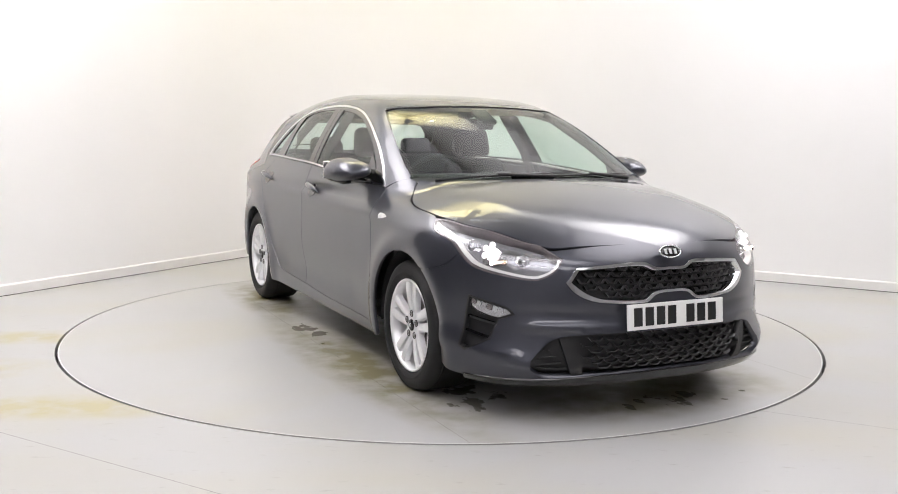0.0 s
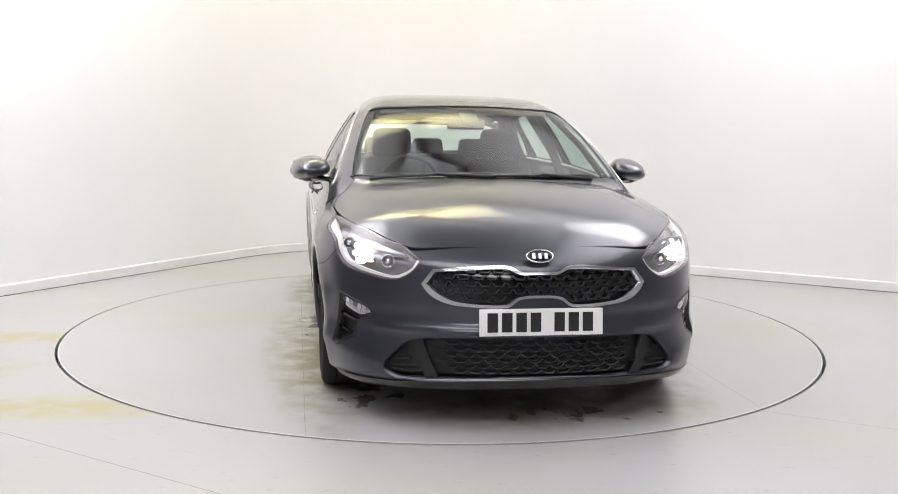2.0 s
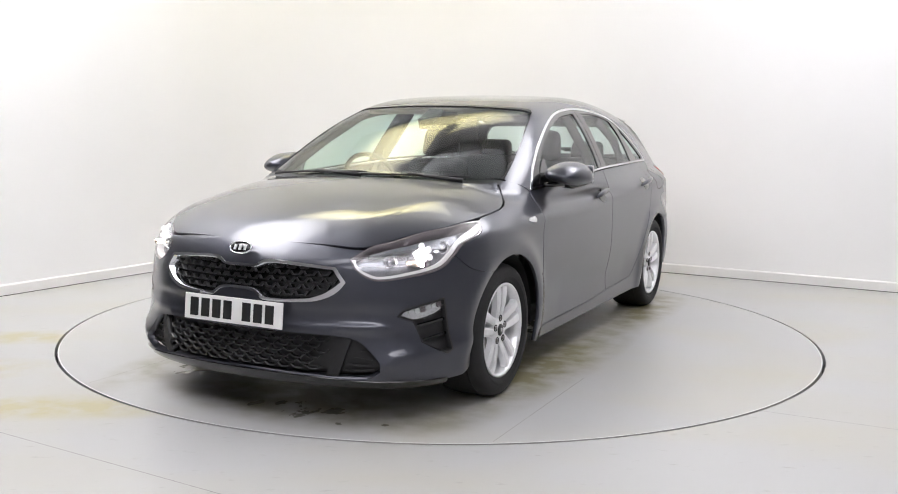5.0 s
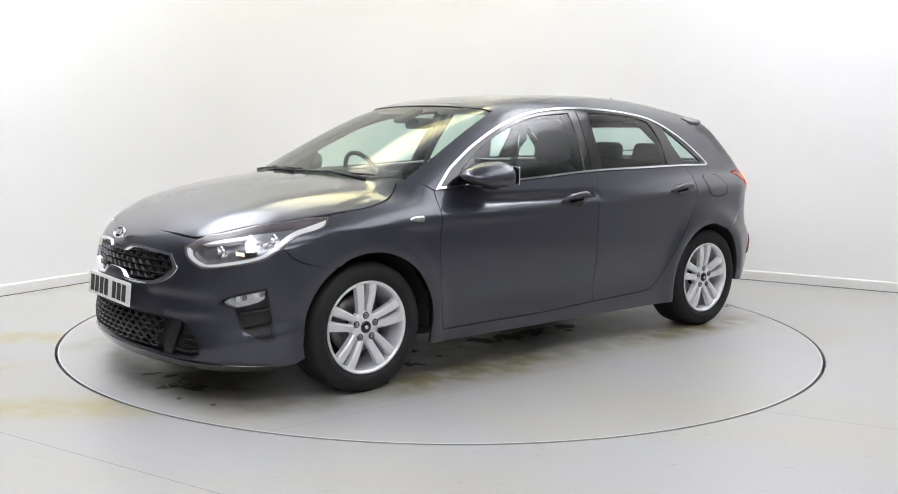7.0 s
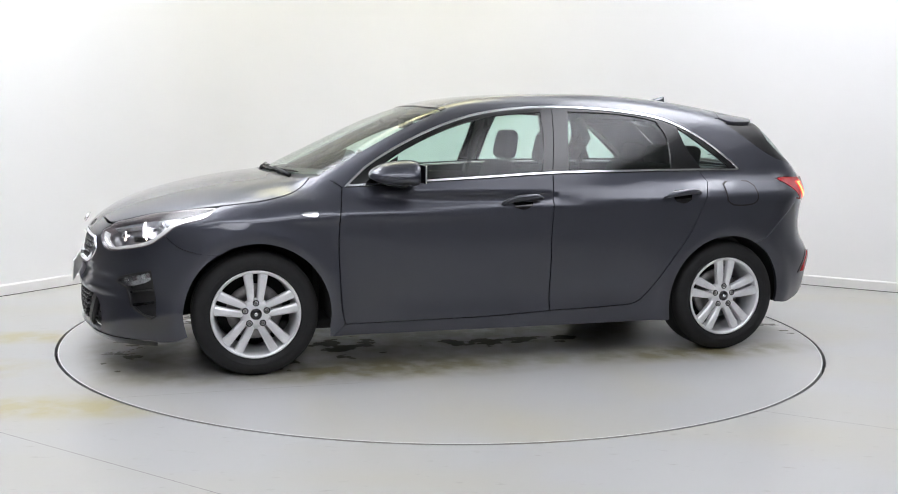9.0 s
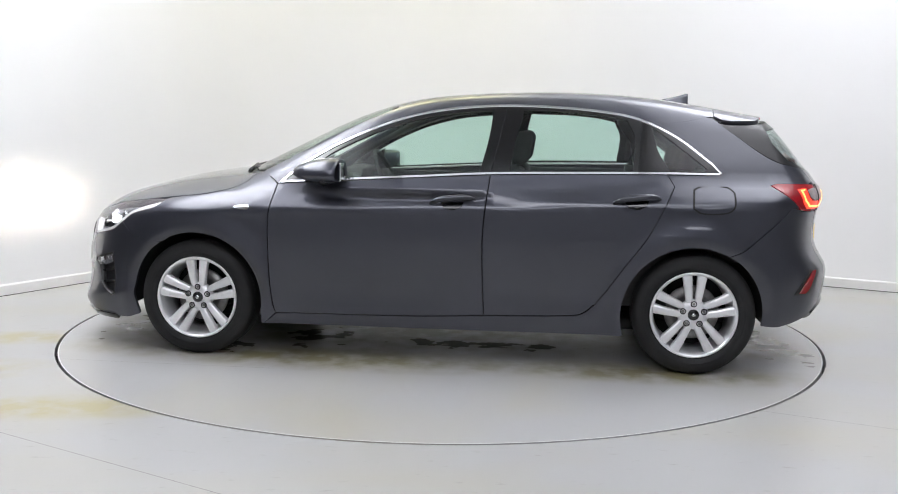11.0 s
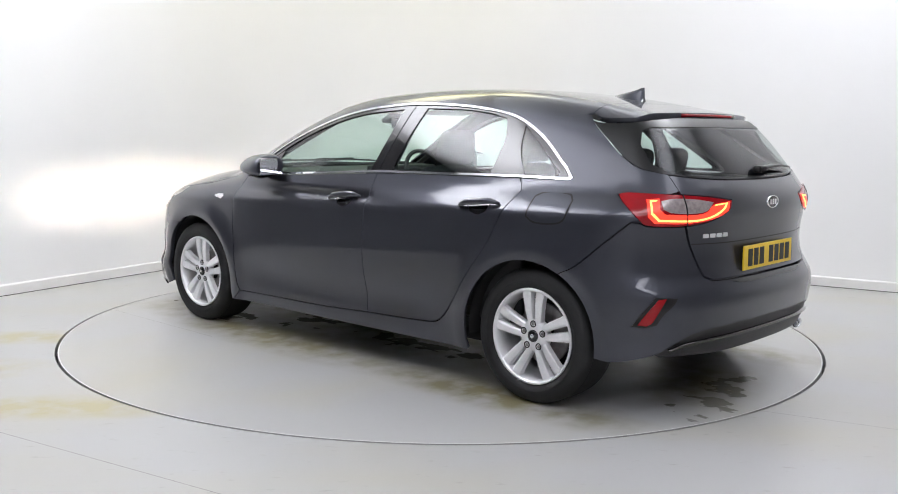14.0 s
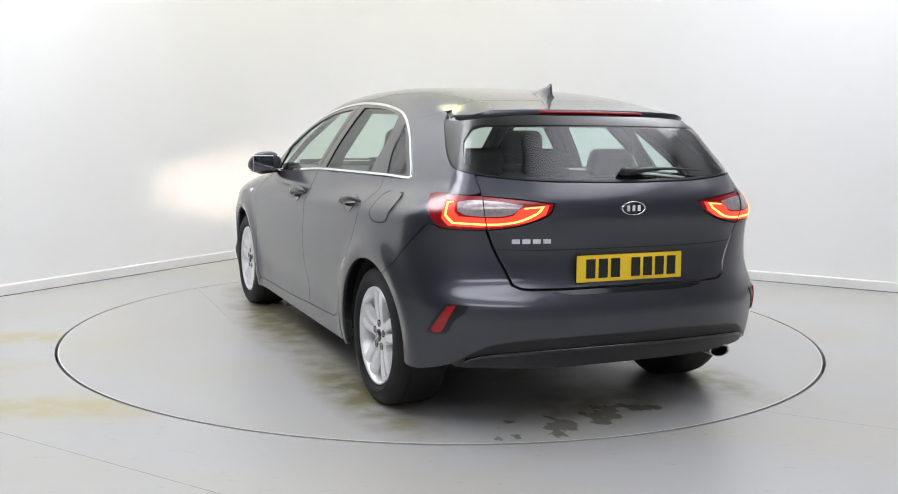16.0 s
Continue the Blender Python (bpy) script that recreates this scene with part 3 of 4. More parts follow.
# ---- the car: panels cut from the skin ----
car = new("car")
tagged(car, "dark grey metallic five-door hatchback with lit headlamps, parked on turntable", "car")


def edge_of(points):
    """Wrap coordinates of outline points given from above."""
    p = over(np.array([q[0] for q in points], float), np.array([q[1] for q in points], float))
    s, z = unwrap(p)
    return list(zip(s, z))


ARCH_F, ARCH_R = (-1.318, .308, .362), (1.312, .303, .362)
HEADLAMP = [(.488, .708), (.508, .672), (.55, .638), (.607, .619), (.727, .631), (.887, .662), (.962, .709), (1.031, .757), (1.178, .799), (1.238, .843)] + edge_of([(.778, -1.59), (.74, -1.70), (.703, -1.765), (.665, -1.83), (.58, -1.945), (.545, -1.975)])
BONNET = both([(0, -2.092), (.2, -2.080), (.36, -2.052), (.50, -2.012), (.58, -1.945), (.665, -1.83), (.74, -1.70), (.785, -1.56), (.806, -1.43), (.812, -1.29), (.795, -1.20), (.762, -1.13), (.722, -1.07), (.685, -1.035),
               (.6, -1.105), (.4, -1.180), (.2, -1.222), (0, -1.236)])
SCREEN_HALF = [(0, -1.212), (.2, -1.200), (.4, -1.156), (.58, -1.075), (.705, -.985), (.690, -.86), (.662, -.70), (.618, -.49), (.566, -.295), (.40, -.338), (.2, -.357), (0, -.364)]
CHROME_TOP = [(.802, -.876), (.756, -.749), (.709, -.557), (.65, -.292), (.607, -.053), (.582, .258), (.583, .536), (.593, .817), (.614, 1.027)]
DLO = [(1.868, .944), (1.93, 1.000), (1.993, 1.052), (2.185, 1.165), (2.451, 1.279), (2.69, 1.342), (3.0, 1.374), (3.278, 1.373), (3.559, 1.352), (3.769, 1.313), (3.968, 1.219), (4.128, 1.099), (4.205, 1.038), (4.19, 1.028),
       (3.913, 1.028), (3.468, 1.022), (3.005, 1.012), (2.624, .990), (2.251, .968), (1.982, .951)]
F_GLASS = [(1.99, .975), (2.088, 1.068), (2.244, 1.160), (2.477, 1.258), (2.716, 1.318), (3.0, 1.345), (2.985, 1.20), (2.945, 1.018), (2.60, 1.000), (2.268, .981)]
R_GLASS = [(3.165, 1.350), (3.41, 1.345), (3.60, 1.327), (3.71, 1.303), (3.75, 1.21), (3.738, 1.040), (3.40, 1.036), (3.10, 1.030), (3.13, 1.20)]
Q_GLASS = [(3.835, 1.272), (3.91, 1.22), (4.02, 1.136), (4.118, 1.058), (4.11, 1.044), (3.93, 1.042), (3.865, 1.15)]
F_DOOR = [(1.857, .940), (1.982, .949), (2.251, .966), (2.624, .988), (3.003, 1.010), (2.985, .85), (2.973, .658), (2.980, .357), (2.985, .272), (2.625, .256), (2.155, .250), (1.866, .247), (1.850, .30), (1.832, .506), (1.828, .738)]
R_DOOR = [(3.003, 1.010), (3.468, 1.020), (3.916, 1.026), (3.95, .969), (3.897, .865), (3.815, .707), (3.70, .549), (3.60, .405), (3.520, .318), (3.455, .291), (2.985, .272), (2.980, .357), (2.973, .658), (2.985, .85)]
WING = [(1.238, .845)] + edge_of([(.806, -1.43), (.812, -1.29), (.795, -1.20), (.762, -1.13), (.722, -1.07), (.695, -1.038)]) + [(1.77, 1.0), (1.857, .940), (1.828, .738), (1.832, .506), (1.850, .30), (1.866, .247), (1.80, .186), (1.782, .186)] \
    + arc(*ARCH_F, -10, 122) + [(1.06, .648), (.968, .710), (1.031, .757), (1.178, .799)]
UNISIDE = [(1.866, .245), (2.155, .248), (2.625, .254), (2.985, .270), (3.455, .289), (3.523, .316), (3.60, .403), (3.70, .547), (3.815, .705), (3.897, .863), (3.95, .967), (3.916, 1.024), (4.16, 1.026), (4.205, 1.036), (4.128, 1.101),
           (3.968, 1.221), (3.769, 1.317), (3.95, 1.325), (4.10, 1.325), (4.188, 1.316), (4.261, 1.282), (4.392, 1.217), (4.565, 1.101), (4.65, 1.078), (4.705, 1.069), (4.738, 1.0), (4.70, .990), (4.528, .990), (4.481, .981), (4.524, .93), (4.575, .868),
           (4.536, .872), (4.42, .765), (4.305, .664)] + arc(*ARCH_R, 62, 196, 18) + [(3.700, .192), (2.992, .188), (2.16, .186), (1.80, .186)]
F_BUMPER = [(0, .766), (.2, .763), (.34, .757), (.48, .745), (.548, .741), (.488, .708), (.508, .672), (.55, .638), (.607, .619), (.727, .631), (.887, .662), (.968, .710), (1.06, .648)] + arc(*ARCH_F, 122, 196, 8) + [(1.0, .185), (.8, .182), (.5, .190), (.25, .200), (0, .203)]
GRILLE = both([(0, .668), (.076, .668), (.13, .690), (.28, .685), (.432, .672), (.478, .612), (.450, .576), (.40, .545), (.328, .528), (.136, .525), (.085, .556), (0, .563)])
GRILLE_IN = both([(0, .658), (.079, .658), (.133, .679), (.28, .674), (.424, .662), (.458, .613), (.425, .585), (.385, .560), (.322, .541), (.140, .537), (.088, .567), (0, .574)])
LOW_GRILLE = both([(0, .400), (.37, .393), (.50, .380), (.545, .360), (.615, .285), (.618, .245), (.57, .213), (.40, .217), (0, .228)])
FOG_POD = [(.688, .470), (.715, .498), (.90, .540), (.912, .47), (.925, .386), (.935, .315), (.905, .300), (.79, .360), (.772, .410), (.755, .448)]
FOG_LAMP = [(.70, .472), (.724, .492), (.892, .530), (.893, .490), (.86, .472), (.76, .452)]
TAIL_LAMP = [(4.484, .981), (4.528, .990), (4.73, .986), (4.90, .972), (5.025, .957), (5.005, .918), (4.945, .888), (4.876, .868), (4.76, .853), (4.594, .857), (4.565, .880), (4.524, .93)]
TAILGATE = both([(TAIL, 1.038), (5.2, 1.040), (5.009, 1.044), (4.82, 1.056), (4.707, 1.067), (4.738, 1.0), (4.744, .986), (4.90, .974), (5.029, .958), (5.008, .916), (4.946, .886), (4.876, .866), (4.767, .851), (4.795, .775), (4.835, .70), (4.869, .633), (4.913, .617), (5.24, .616), (TAIL, .616)], TAIL)
R_BUMPER = both([(4.536, .870), (4.575, .866), (4.594, .855), (4.762, .850), (4.79, .775), (4.83, .70), (4.864, .630), (4.912, .613), (5.24, .612), (TAIL, .612)][::-1]
                + [(4.42, .763), (4.305, .662)] + arc(*ARCH_R, 62, -6, 8)[0:] + [(4.50, .262), (4.642, .302), (4.72, .352), (4.80, .392), (4.92, .410), (5.095, .418), (TAIL, .420)], TAIL)
DIFFUSER = both([(TAIL, .417), (5.095, .415), (4.92, .407), (4.80, .389), (4.72, .349), (4.648, .303), (4.665, .292), (4.80, .290), (5.0, .285), (TAIL, .285)], TAIL)
BACK_TRIM = both([(TAIL, 1.318), (5.0, 1.316), (4.75, 1.306), (4.5, 1.29), (4.30, 1.292), (4.20, 1.305), (4.268, 1.278), (4.398, 1.214), (4.572, 1.099), (4.655, 1.077), (4.707, 1.069), (4.82, 1.058), (5.009, 1.046), (5.2, 1.042), (TAIL, 1.040)], TAIL)
BACK_GLASS = both([(TAIL, 1.272), (5.0, 1.270), (4.80, 1.268), (4.70, 1.268), (4.63, 1.255), (4.605, 1.20), (4.645, 1.115), (4.75, 1.076), (5.009, 1.060), (5.2, 1.055), (TAIL, 1.054)], TAIL)


def build_shell():
    """Roof with its pillars, and the fixed sides."""
    roof = [(0, -.362), (.2, -.355), (.40, -.336), (.566, -.292), (.618, -.488), (.662, -.698), (.690, -.858), (.705, -.985), (.73, -.975), (.795, -.892), (.806, -.872)] + \
        [(x + .006, y) for x, y in CHROME_TOP[1:]] + [(.617, 1.2), (.585, 1.33), (.550, 1.418), (.443, 1.428), (.25, 1.446), (0, 1.452)]
    panel("roof", both(roof), over, PAINT, car, "dark grey painted roof with slim pillars", h=.045, inset=0, step=.025)
    for m in (1, -1):
        panel("side_panel", UNISIDE, wrap, PAINT, car, "dark grey painted sill and rear quarter", h=.04, inset=.001, mirror=m, thick=.02)
        panel("front_wing", WING, wrap, PAINT, car, h=.03, mirror=m, thick=.02)
    panel("bonnet", BONNET, over, PAINT, car, "dark grey bonnet with two raised ridges", h=.035)
    panel("windscreen", both(SCREEN_HALF), over, SCREEN, car, "clear laminated windscreen", h=.05, lift=-.004, thick=.004)
    v = [(0, -1.236), (.2, -1.222), (.4, -1.180), (.6, -1.105), (.69, -1.035), (.705, -.99), (.58, -1.07), (.4, -1.15), (.2, -1.193), (0, -1.206)]
    panel("cowl", both(v), over, BLACK, car, "black plastic cowl below the windscreen", h=.03, lift=-.012, inset=-.004)
    band = both([(0, -.340), (.2, -.333), (.40, -.315), (.55, -.270), (.566, -.300), (.40, -.343), (.2, -.362), (0, -.369)])
    panel("screen_seal", band, over, GLOSS, car, h=.03, lift=.0008, inset=.0, thick=.006)


def build_sides():
    for m in (1, -1):
        door = panel("front_door", F_DOOR, wrap, PAINT, car, h=.035, mirror=m, thick=.02)
        back = panel("rear_door", R_DOOR, wrap, PAINT, car, h=.035, mirror=m, thick=.02)
        panel("window_frame", offset(rounded(DLO, .03), .010), wrap, GLOSS, car, "gloss black window surround", holes=[F_GLASS, R_GLASS, Q_GLASS], h=.04, lift=-.001, mirror=m, inset=0, thick=.012, step=.03, sharp=50)
        inner = offset(rounded(DLO, .02), .0095)
        panel("chrome_strip", DLO, wrap, CHROME, car, "bright chrome strip round the side windows", holes=[inner], h=.05, lift=.004, mirror=m, inset=0, thick=.008, sharp=45)
        panel("door_glass", F_GLASS, wrap, GLASS, door, "greenish tinted door glass", h=.05, lift=-.006, mirror=m, inset=-.004, thick=.003)
        panel("door_glass", R_GLASS, wrap, GLASS, back, "greenish tinted door glass", h=.05, lift=-.006, mirror=m, inset=-.004, thick=.003)
        panel("quarter_glass", Q_GLASS, wrap, GLASS, car, h=.05, lift=-.006, mirror=m, inset=-.004, thick=.003)
        # the seam of the doors in the black pillar
        panel("pillar_seam", [(3.004, 1.03), (3.040, 1.20), (3.070, 1.36), (3.074, 1.36), (3.044, 1.20), (3.008, 1.03)], wrap, DARK, car, h=.05, lift=.0006, mirror=m, inset=0, thick=0)
        if m > 0:
            fuel = [(4.040, .955), (4.085, .975), (4.23, .972), (4.265, .945), (4.245, .862), (4.20, .838), (4.08, .836), (4.035, .862)]
            ring_out = rounded(fuel, .012, 60)
            panel("fuel_flap", fuel, wrap, PAINT, car, "painted fuel flap", h=.03, lift=.0012, inset=.009, thick=.001, step=.012, sharp=60)
            panel("fuel_gap", ring_out, wrap, GAP, car, holes=[offset(ring_out, .008)], h=.05, lift=.0008, inset=0, thick=0, step=.012, sharp=60)
        rep = [(1.636, .812), (1.66, .822), (1.722, .826), (1.728, .814), (1.715, .798), (1.665, .804)]
        panel("side_repeater", rep, wrap, REFLECT, car, "clear indicator repeater", h=.02, lift=.004, mirror=m, inset=0, step=.008, thick=.006)
        for door_, s0, z0 in ((door, 2.812, .868), (back, 3.757, .893)):
            handle(door_, s0, z0, m)


def handle(parent, s0, z0, m):
    """A pull handle over a flat black patch that paints its recess's shade."""
    rec = [(s0 - .065, z0 + .004), (s0 - .04, z0 + .028), (s0 + .03, z0 + .032), (s0 + .062, z0 + .012), (s0 + .05, z0 - .022), (s0 + .005, z0 - .042), (s0 - .045, z0 - .03)]
    panel("handle_recess_shade", rec, wrap, GLOSS, parent, h=.02, lift=.0012, mirror=m, inset=0, step=.012, thick=.004)
    s = np.linspace(s0 - .118, s0 + .118, 15)
    p = wrap(s * m, np.full(15, z0) + .012 * np.linspace(-1, 1, 15))
    n = normals(p)
    t = np.linspace(-1, 1, 15)
    out = .030 * np.clip(1 - np.abs(t) ** 4, 0, 1) + .003
    q = p + n * out[:, None]
    part("door_handle", tube([tuple(a) for a in q], [.006 + .011 * (1 - abs(k) ** 3) for k in t], 10, 1.0), PAINT, parent, "painted pull handle")


def build_nose():
    bumper = panel("front_bumper", both(F_BUMPER), wrap, PAINT, car, "dark grey front bumper with two grilles", holes=[GRILLE, LOW_GRILLE, FOG_POD, [(-u, v) for u, v in FOG_POD]], h=.03, inset=.0018, thick=.03)
    panel("grille_frame", GRILLE, wrap, CHROME, car, "chrome grille surround with pinched middle", holes=[GRILLE_IN], h=.02, lift=.006, inset=0, thick=.05, step=.015)
    up = panel("upper_grille", GRILLE_IN, wrap, GLOSS, car, "black honeycomb grille", h=.04, lift=-.038, inset=-.015, thick=0)
    low = panel("lower_grille", LOW_GRILLE, wrap, BLACK, car, "black honeycomb lower grille", h=.04, lift=-.040, inset=-.02, thick=0)
    mesh_bars(up, rounded(GRILLE_IN, .02), .058, .0290, LATTICE, -.030)
    mesh_bars(low, rounded(both([(0, .393), (.37, .386), (.45, .378), (.40, .228), (0, .236)]), .02), .062, .0245, LATTICE, -.030)
    for m in (1, -1):
        panel("grille_fin", [(.470, .384), (.505, .379), (.455, .215), (.405, .217)], wrap, BLACK, car, h=.03, lift=-.008, inset=0, mirror=m, thick=.03)
        for k in range(5):
            z = .243 + .027 * k
            reach = .595 - max(0, (z - .29)) * .75
            panel("grille_slat", [(.475 + .02 * k, z + .006), (reach, z + .006), (reach, z), (.475 + .02 * k, z)], wrap, BLACK, car, h=.05, lift=-.020, inset=0, mirror=m, thick=.012)
        pod = panel("fog_lamp_pod", FOG_POD, wrap, BLACK, car, "black fog lamp pod", h=.02, lift=-.030, inset=-.002, mirror=m, thick=0)
        rim = rounded(FOG_POD, .015)
        panel("pod_rim", rim, wrap, BLACK, pod, holes=[offset(rim, .007)], h=.05, lift=.002, inset=0, mirror=m, thick=.034, step=.015)
        panel("pod_slat", [(.765, .428), (.915, .452), (.915, .442), (.768, .418)], wrap, GLOSS, pod, h=.04, lift=-.012, inset=0, mirror=m, thick=.02)
        panel("pod_slat", [(.79, .372), (.922, .392), (.922, .384), (.792, .362)], wrap, GLOSS, pod, h=.04, lift=-.012, inset=0, mirror=m, thick=.02)
        panel("fog_reflector", FOG_LAMP, wrap, REFLECT, pod, "bright faceted fog lamp", h=.012, lift=-.016, inset=.003, mirror=m, thick=.01)
        for k in range(6):
            s = .742 + .026 * k
            panel("lamp_facet", [(s, .470 + .006 * k), (s + .020, .474 + .006 * k), (s + .014, .500 + .005 * k), (s - .006, .492 + .005 * k)], wrap, (REFLECT, CHROME, SMOKE)[k % 3], pod, h=.03, lift=-.010, inset=0, mirror=m, thick=.006)
        panel("fog_lens", FOG_LAMP, wrap, LENS, pod, h=.03, lift=-.001, inset=.001, mirror=m, thick=.004)
        headlamp(m)
    lip = both([(0, .222), (.3, .217), (.5, .207), (.62, .202), (.80, .196), (.92, .192), (.92, .170), (.62, .172), (.3, .176), (0, .180)])
    panel("front_lip", lip, wrap, GLOSS, car, "dark front lip below the bumper", h=.03, lift=.006, inset=0, thick=.03)
    panel("bumper_underside", both([(0, .30), (.6, .30), (.9, .30), (.9, .17), (.5, .17), (0, .17)]), wrap, DARK, car, h=.05, lift=-.06, inset=0, thick=0)


def mesh_bars(parent, loop, du, dv, mat, lift):
    """Rows of short curved bars, each row shifted by half a cell, inside an outline."""
    lo, hi = loop.min(0), loop.max(0)
    row = 0
    z = lo[1] + dv * .6
    while z < hi[1]:
        s = lo[0] + (du / 2 if row % 2 else 0)
        while s < hi[0]:
            if within(np.array([[s, z], [s + du * .5, z], [s - du * .5, z]]), loop).all():
                cell = [(s - du * .49, z + dv * .62), (s - du * .28, z - dv * .04), (s + du * .28, z - dv * .04), (s + du * .49, z + dv * .62), (s + du * .42, z + dv * .66), (s + du * .24, z + dv * .15), (s - du * .24, z + dv * .15), (s - du * .42, z + dv * .66)]
                v, f, n = sheet(cell, wrap, h=.2, lift=lift + .022, inset=0, thick=.02, step=.2, sharp=1)
                mesh_object("grille_bar", v, f, mat, parent, "", True, n / np.linalg.norm(n, axis=1)[:, None])
            s += du
        z += dv
        row += 1


def bowl(depth, r, mat, name, parent, m4, label=""):
    bm = lathe([(r * k, depth * (1 - k * k)) for k in (.12, .3, .5, .7, .85, 1.0)] + [(r * 1.12, 0), (r * 1.12, depth * .3)], 32)
    bmesh.ops.transform(bm, matrix=m4, verts=bm.verts)
    return part(name, bm, mat, parent, label)


def headlamp(m):
    lamp = panel("headlamp", HEADLAMP, wrap, HOUSING, car, "wraparound headlamp with bright lit projector", h=.03, lift=-.055, inset=-.003, mirror=m, thick=0)
    rim = rounded(HEADLAMP, .015)
    panel("lamp_wall", rim, wrap, SMOKE, lamp, holes=[offset(rim, .004)], h=.06, lift=-.002, inset=0, mirror=m, thick=.055, step=.015)
    # the light guide along the lower and inner edge
    guide = [(.497, .706), (.515, .672), (.556, .643), (.609, .627), (.727, .640), (.882, .672), (.952, .716), (1.022, .766), (1.170, .806), (1.215, .834), (1.160, .822), (1.012, .780), (.938, .726), (.874, .683), (.724, .651), (.611, .637), (.562, .651), (.524, .676), (.508, .708)]
    panel("daytime_lamp", guide, wrap, DAYLIGHT, lamp, "lit daytime lamp strip", h=.015, lift=-.010, inset=0, mirror=m, thick=.03, step=.012)
    for s, z, r, lit in ((.765, .718, .036, True), (.880, .745, .024, False), (.630, .688, .026, False)):
        p = wrap(np.array([s * m]), np.array([z]))[0]
        q = p + np.array([0, .050, 0])
        frame_ = Matrix.Translation(q) @ Matrix.Rotation(radians(-90), 4, "Z")
        if not lit:
            bowl(-.04, r, REFLECT, "lamp_bowl", lamp, frame_)
        if lit:
            bm = lathe([(.0, .004), (r * .75, .003), (r * .85, -.01)], 24)
            bmesh.ops.transform(bm, matrix=Matrix.Translation(q + np.array([0, .006, 0])) @ Matrix.Rotation(radians(-90), 4, "Z"), verts=bm.verts)
            part("headlamp_bulb", bm, GLARE, lamp, "lit headlamp bulb")
            # small glowing discs put in for the glare round the bulb
            for k in range(5):
                a = radians(52 * k - 14)
                bm = lathe([(.0, .004), (.010, .003), (.0135, -.008)], 18)
                bmesh.ops.transform(bm, matrix=Matrix.Translation(q + np.array([.040 * math.cos(a), .010, .036 * math.sin(a)])) @ Matrix.Rotation(radians(-90), 4, "Z"), verts=bm.verts)
                part("glare_lobe", bm, LOBE, lamp, "glowing lobe imitating glare round the bulb")
            x, y, z = (float(k) for k in p + np.array([0, .022, .016]))
            # slot added round the source to narrow its patch on the wall
            hood = joined(block(.084, .056, .003, pose(x, y + .018, z - .040), 0), block(.084, .056, .003, pose(x, y + .018, z - .060), 0), block(.003, .056, .020, pose(x - .0405, y + .018, z - .050), 0), block(.003, .056, .020, pose(x + .0405, y + .018, z - .050), 0), block(.084, .003, .024, pose(x, y + .048, z - .050), 0))
            part("beam_slot", hood, GLOSS, lamp, smooth=False)
            part("beam_source", block(.066, .004, .012, pose(x, y + .043, z - .050), 0), BEAM, lamp, "lit dipped beam source", smooth=False)
        else:
            bm = lathe([(.001, .012), (.010, .010), (.012, -.01)], 20)
            bmesh.ops.transform(bm, matrix=Matrix.Translation(q) @ Matrix.Rotation(radians(-90), 4, "Z"), verts=bm.verts)
            part("indicator_bulb", bm, CHROME, lamp)
    fin = [(.56, .728), (.66, .752), (.865, .784), (1.03, .802), (1.0, .776), (.92, .752), (.80, .756), (.66, .738)]
    panel("lamp_brow", fin, wrap, HOUSING, lamp, h=.03, lift=-.018, inset=0, mirror=m, thick=.03)
    for k in range(4):
        s = .880 + .028 * k
        panel("lamp_facet", [(s, .735 + .018 * k), (s + .022, .742 + .018 * k), (s + .018, .762 + .014 * k), (s - .004, .756 + .014 * k)], wrap, (CHROME, SMOKE)[k % 2], lamp, h=.03, lift=-.026, inset=0, mirror=m, thick=.01)
    panel("lamp_lens", HEADLAMP, wrap, LENS, lamp, h=.03, lift=.0, inset=.002, mirror=m, thick=.004)


def spoiler_top(x, y):
    x, y = np.asarray(x, float), np.asarray(y, float)
    def plain(v):
        return roof_line(v) - .05 * x ** 2 - .10 * x ** 4 - 2.1 * np.clip(np.abs(x) - .46, 0, 1) ** 2
    start = np.full(len(x), 1.425)
    lap = over(x, start)[:, 2] - plain(start)
    return np.stack([x, y, plain(y) + lap * (1 - ramp(y, 1.425, 1.72))], -1)


def spoiler_normals(p):
    e = .004
    a = spoiler_top(p[:, 0] + e, p[:, 1]) - spoiler_top(p[:, 0] - e, p[:, 1])
    b = spoiler_top(p[:, 0], p[:, 1] + e) - spoiler_top(p[:, 0], p[:, 1] - e)
    n = np.cross(a, b)
    return n / np.linalg.norm(n, axis=1)[:, None]


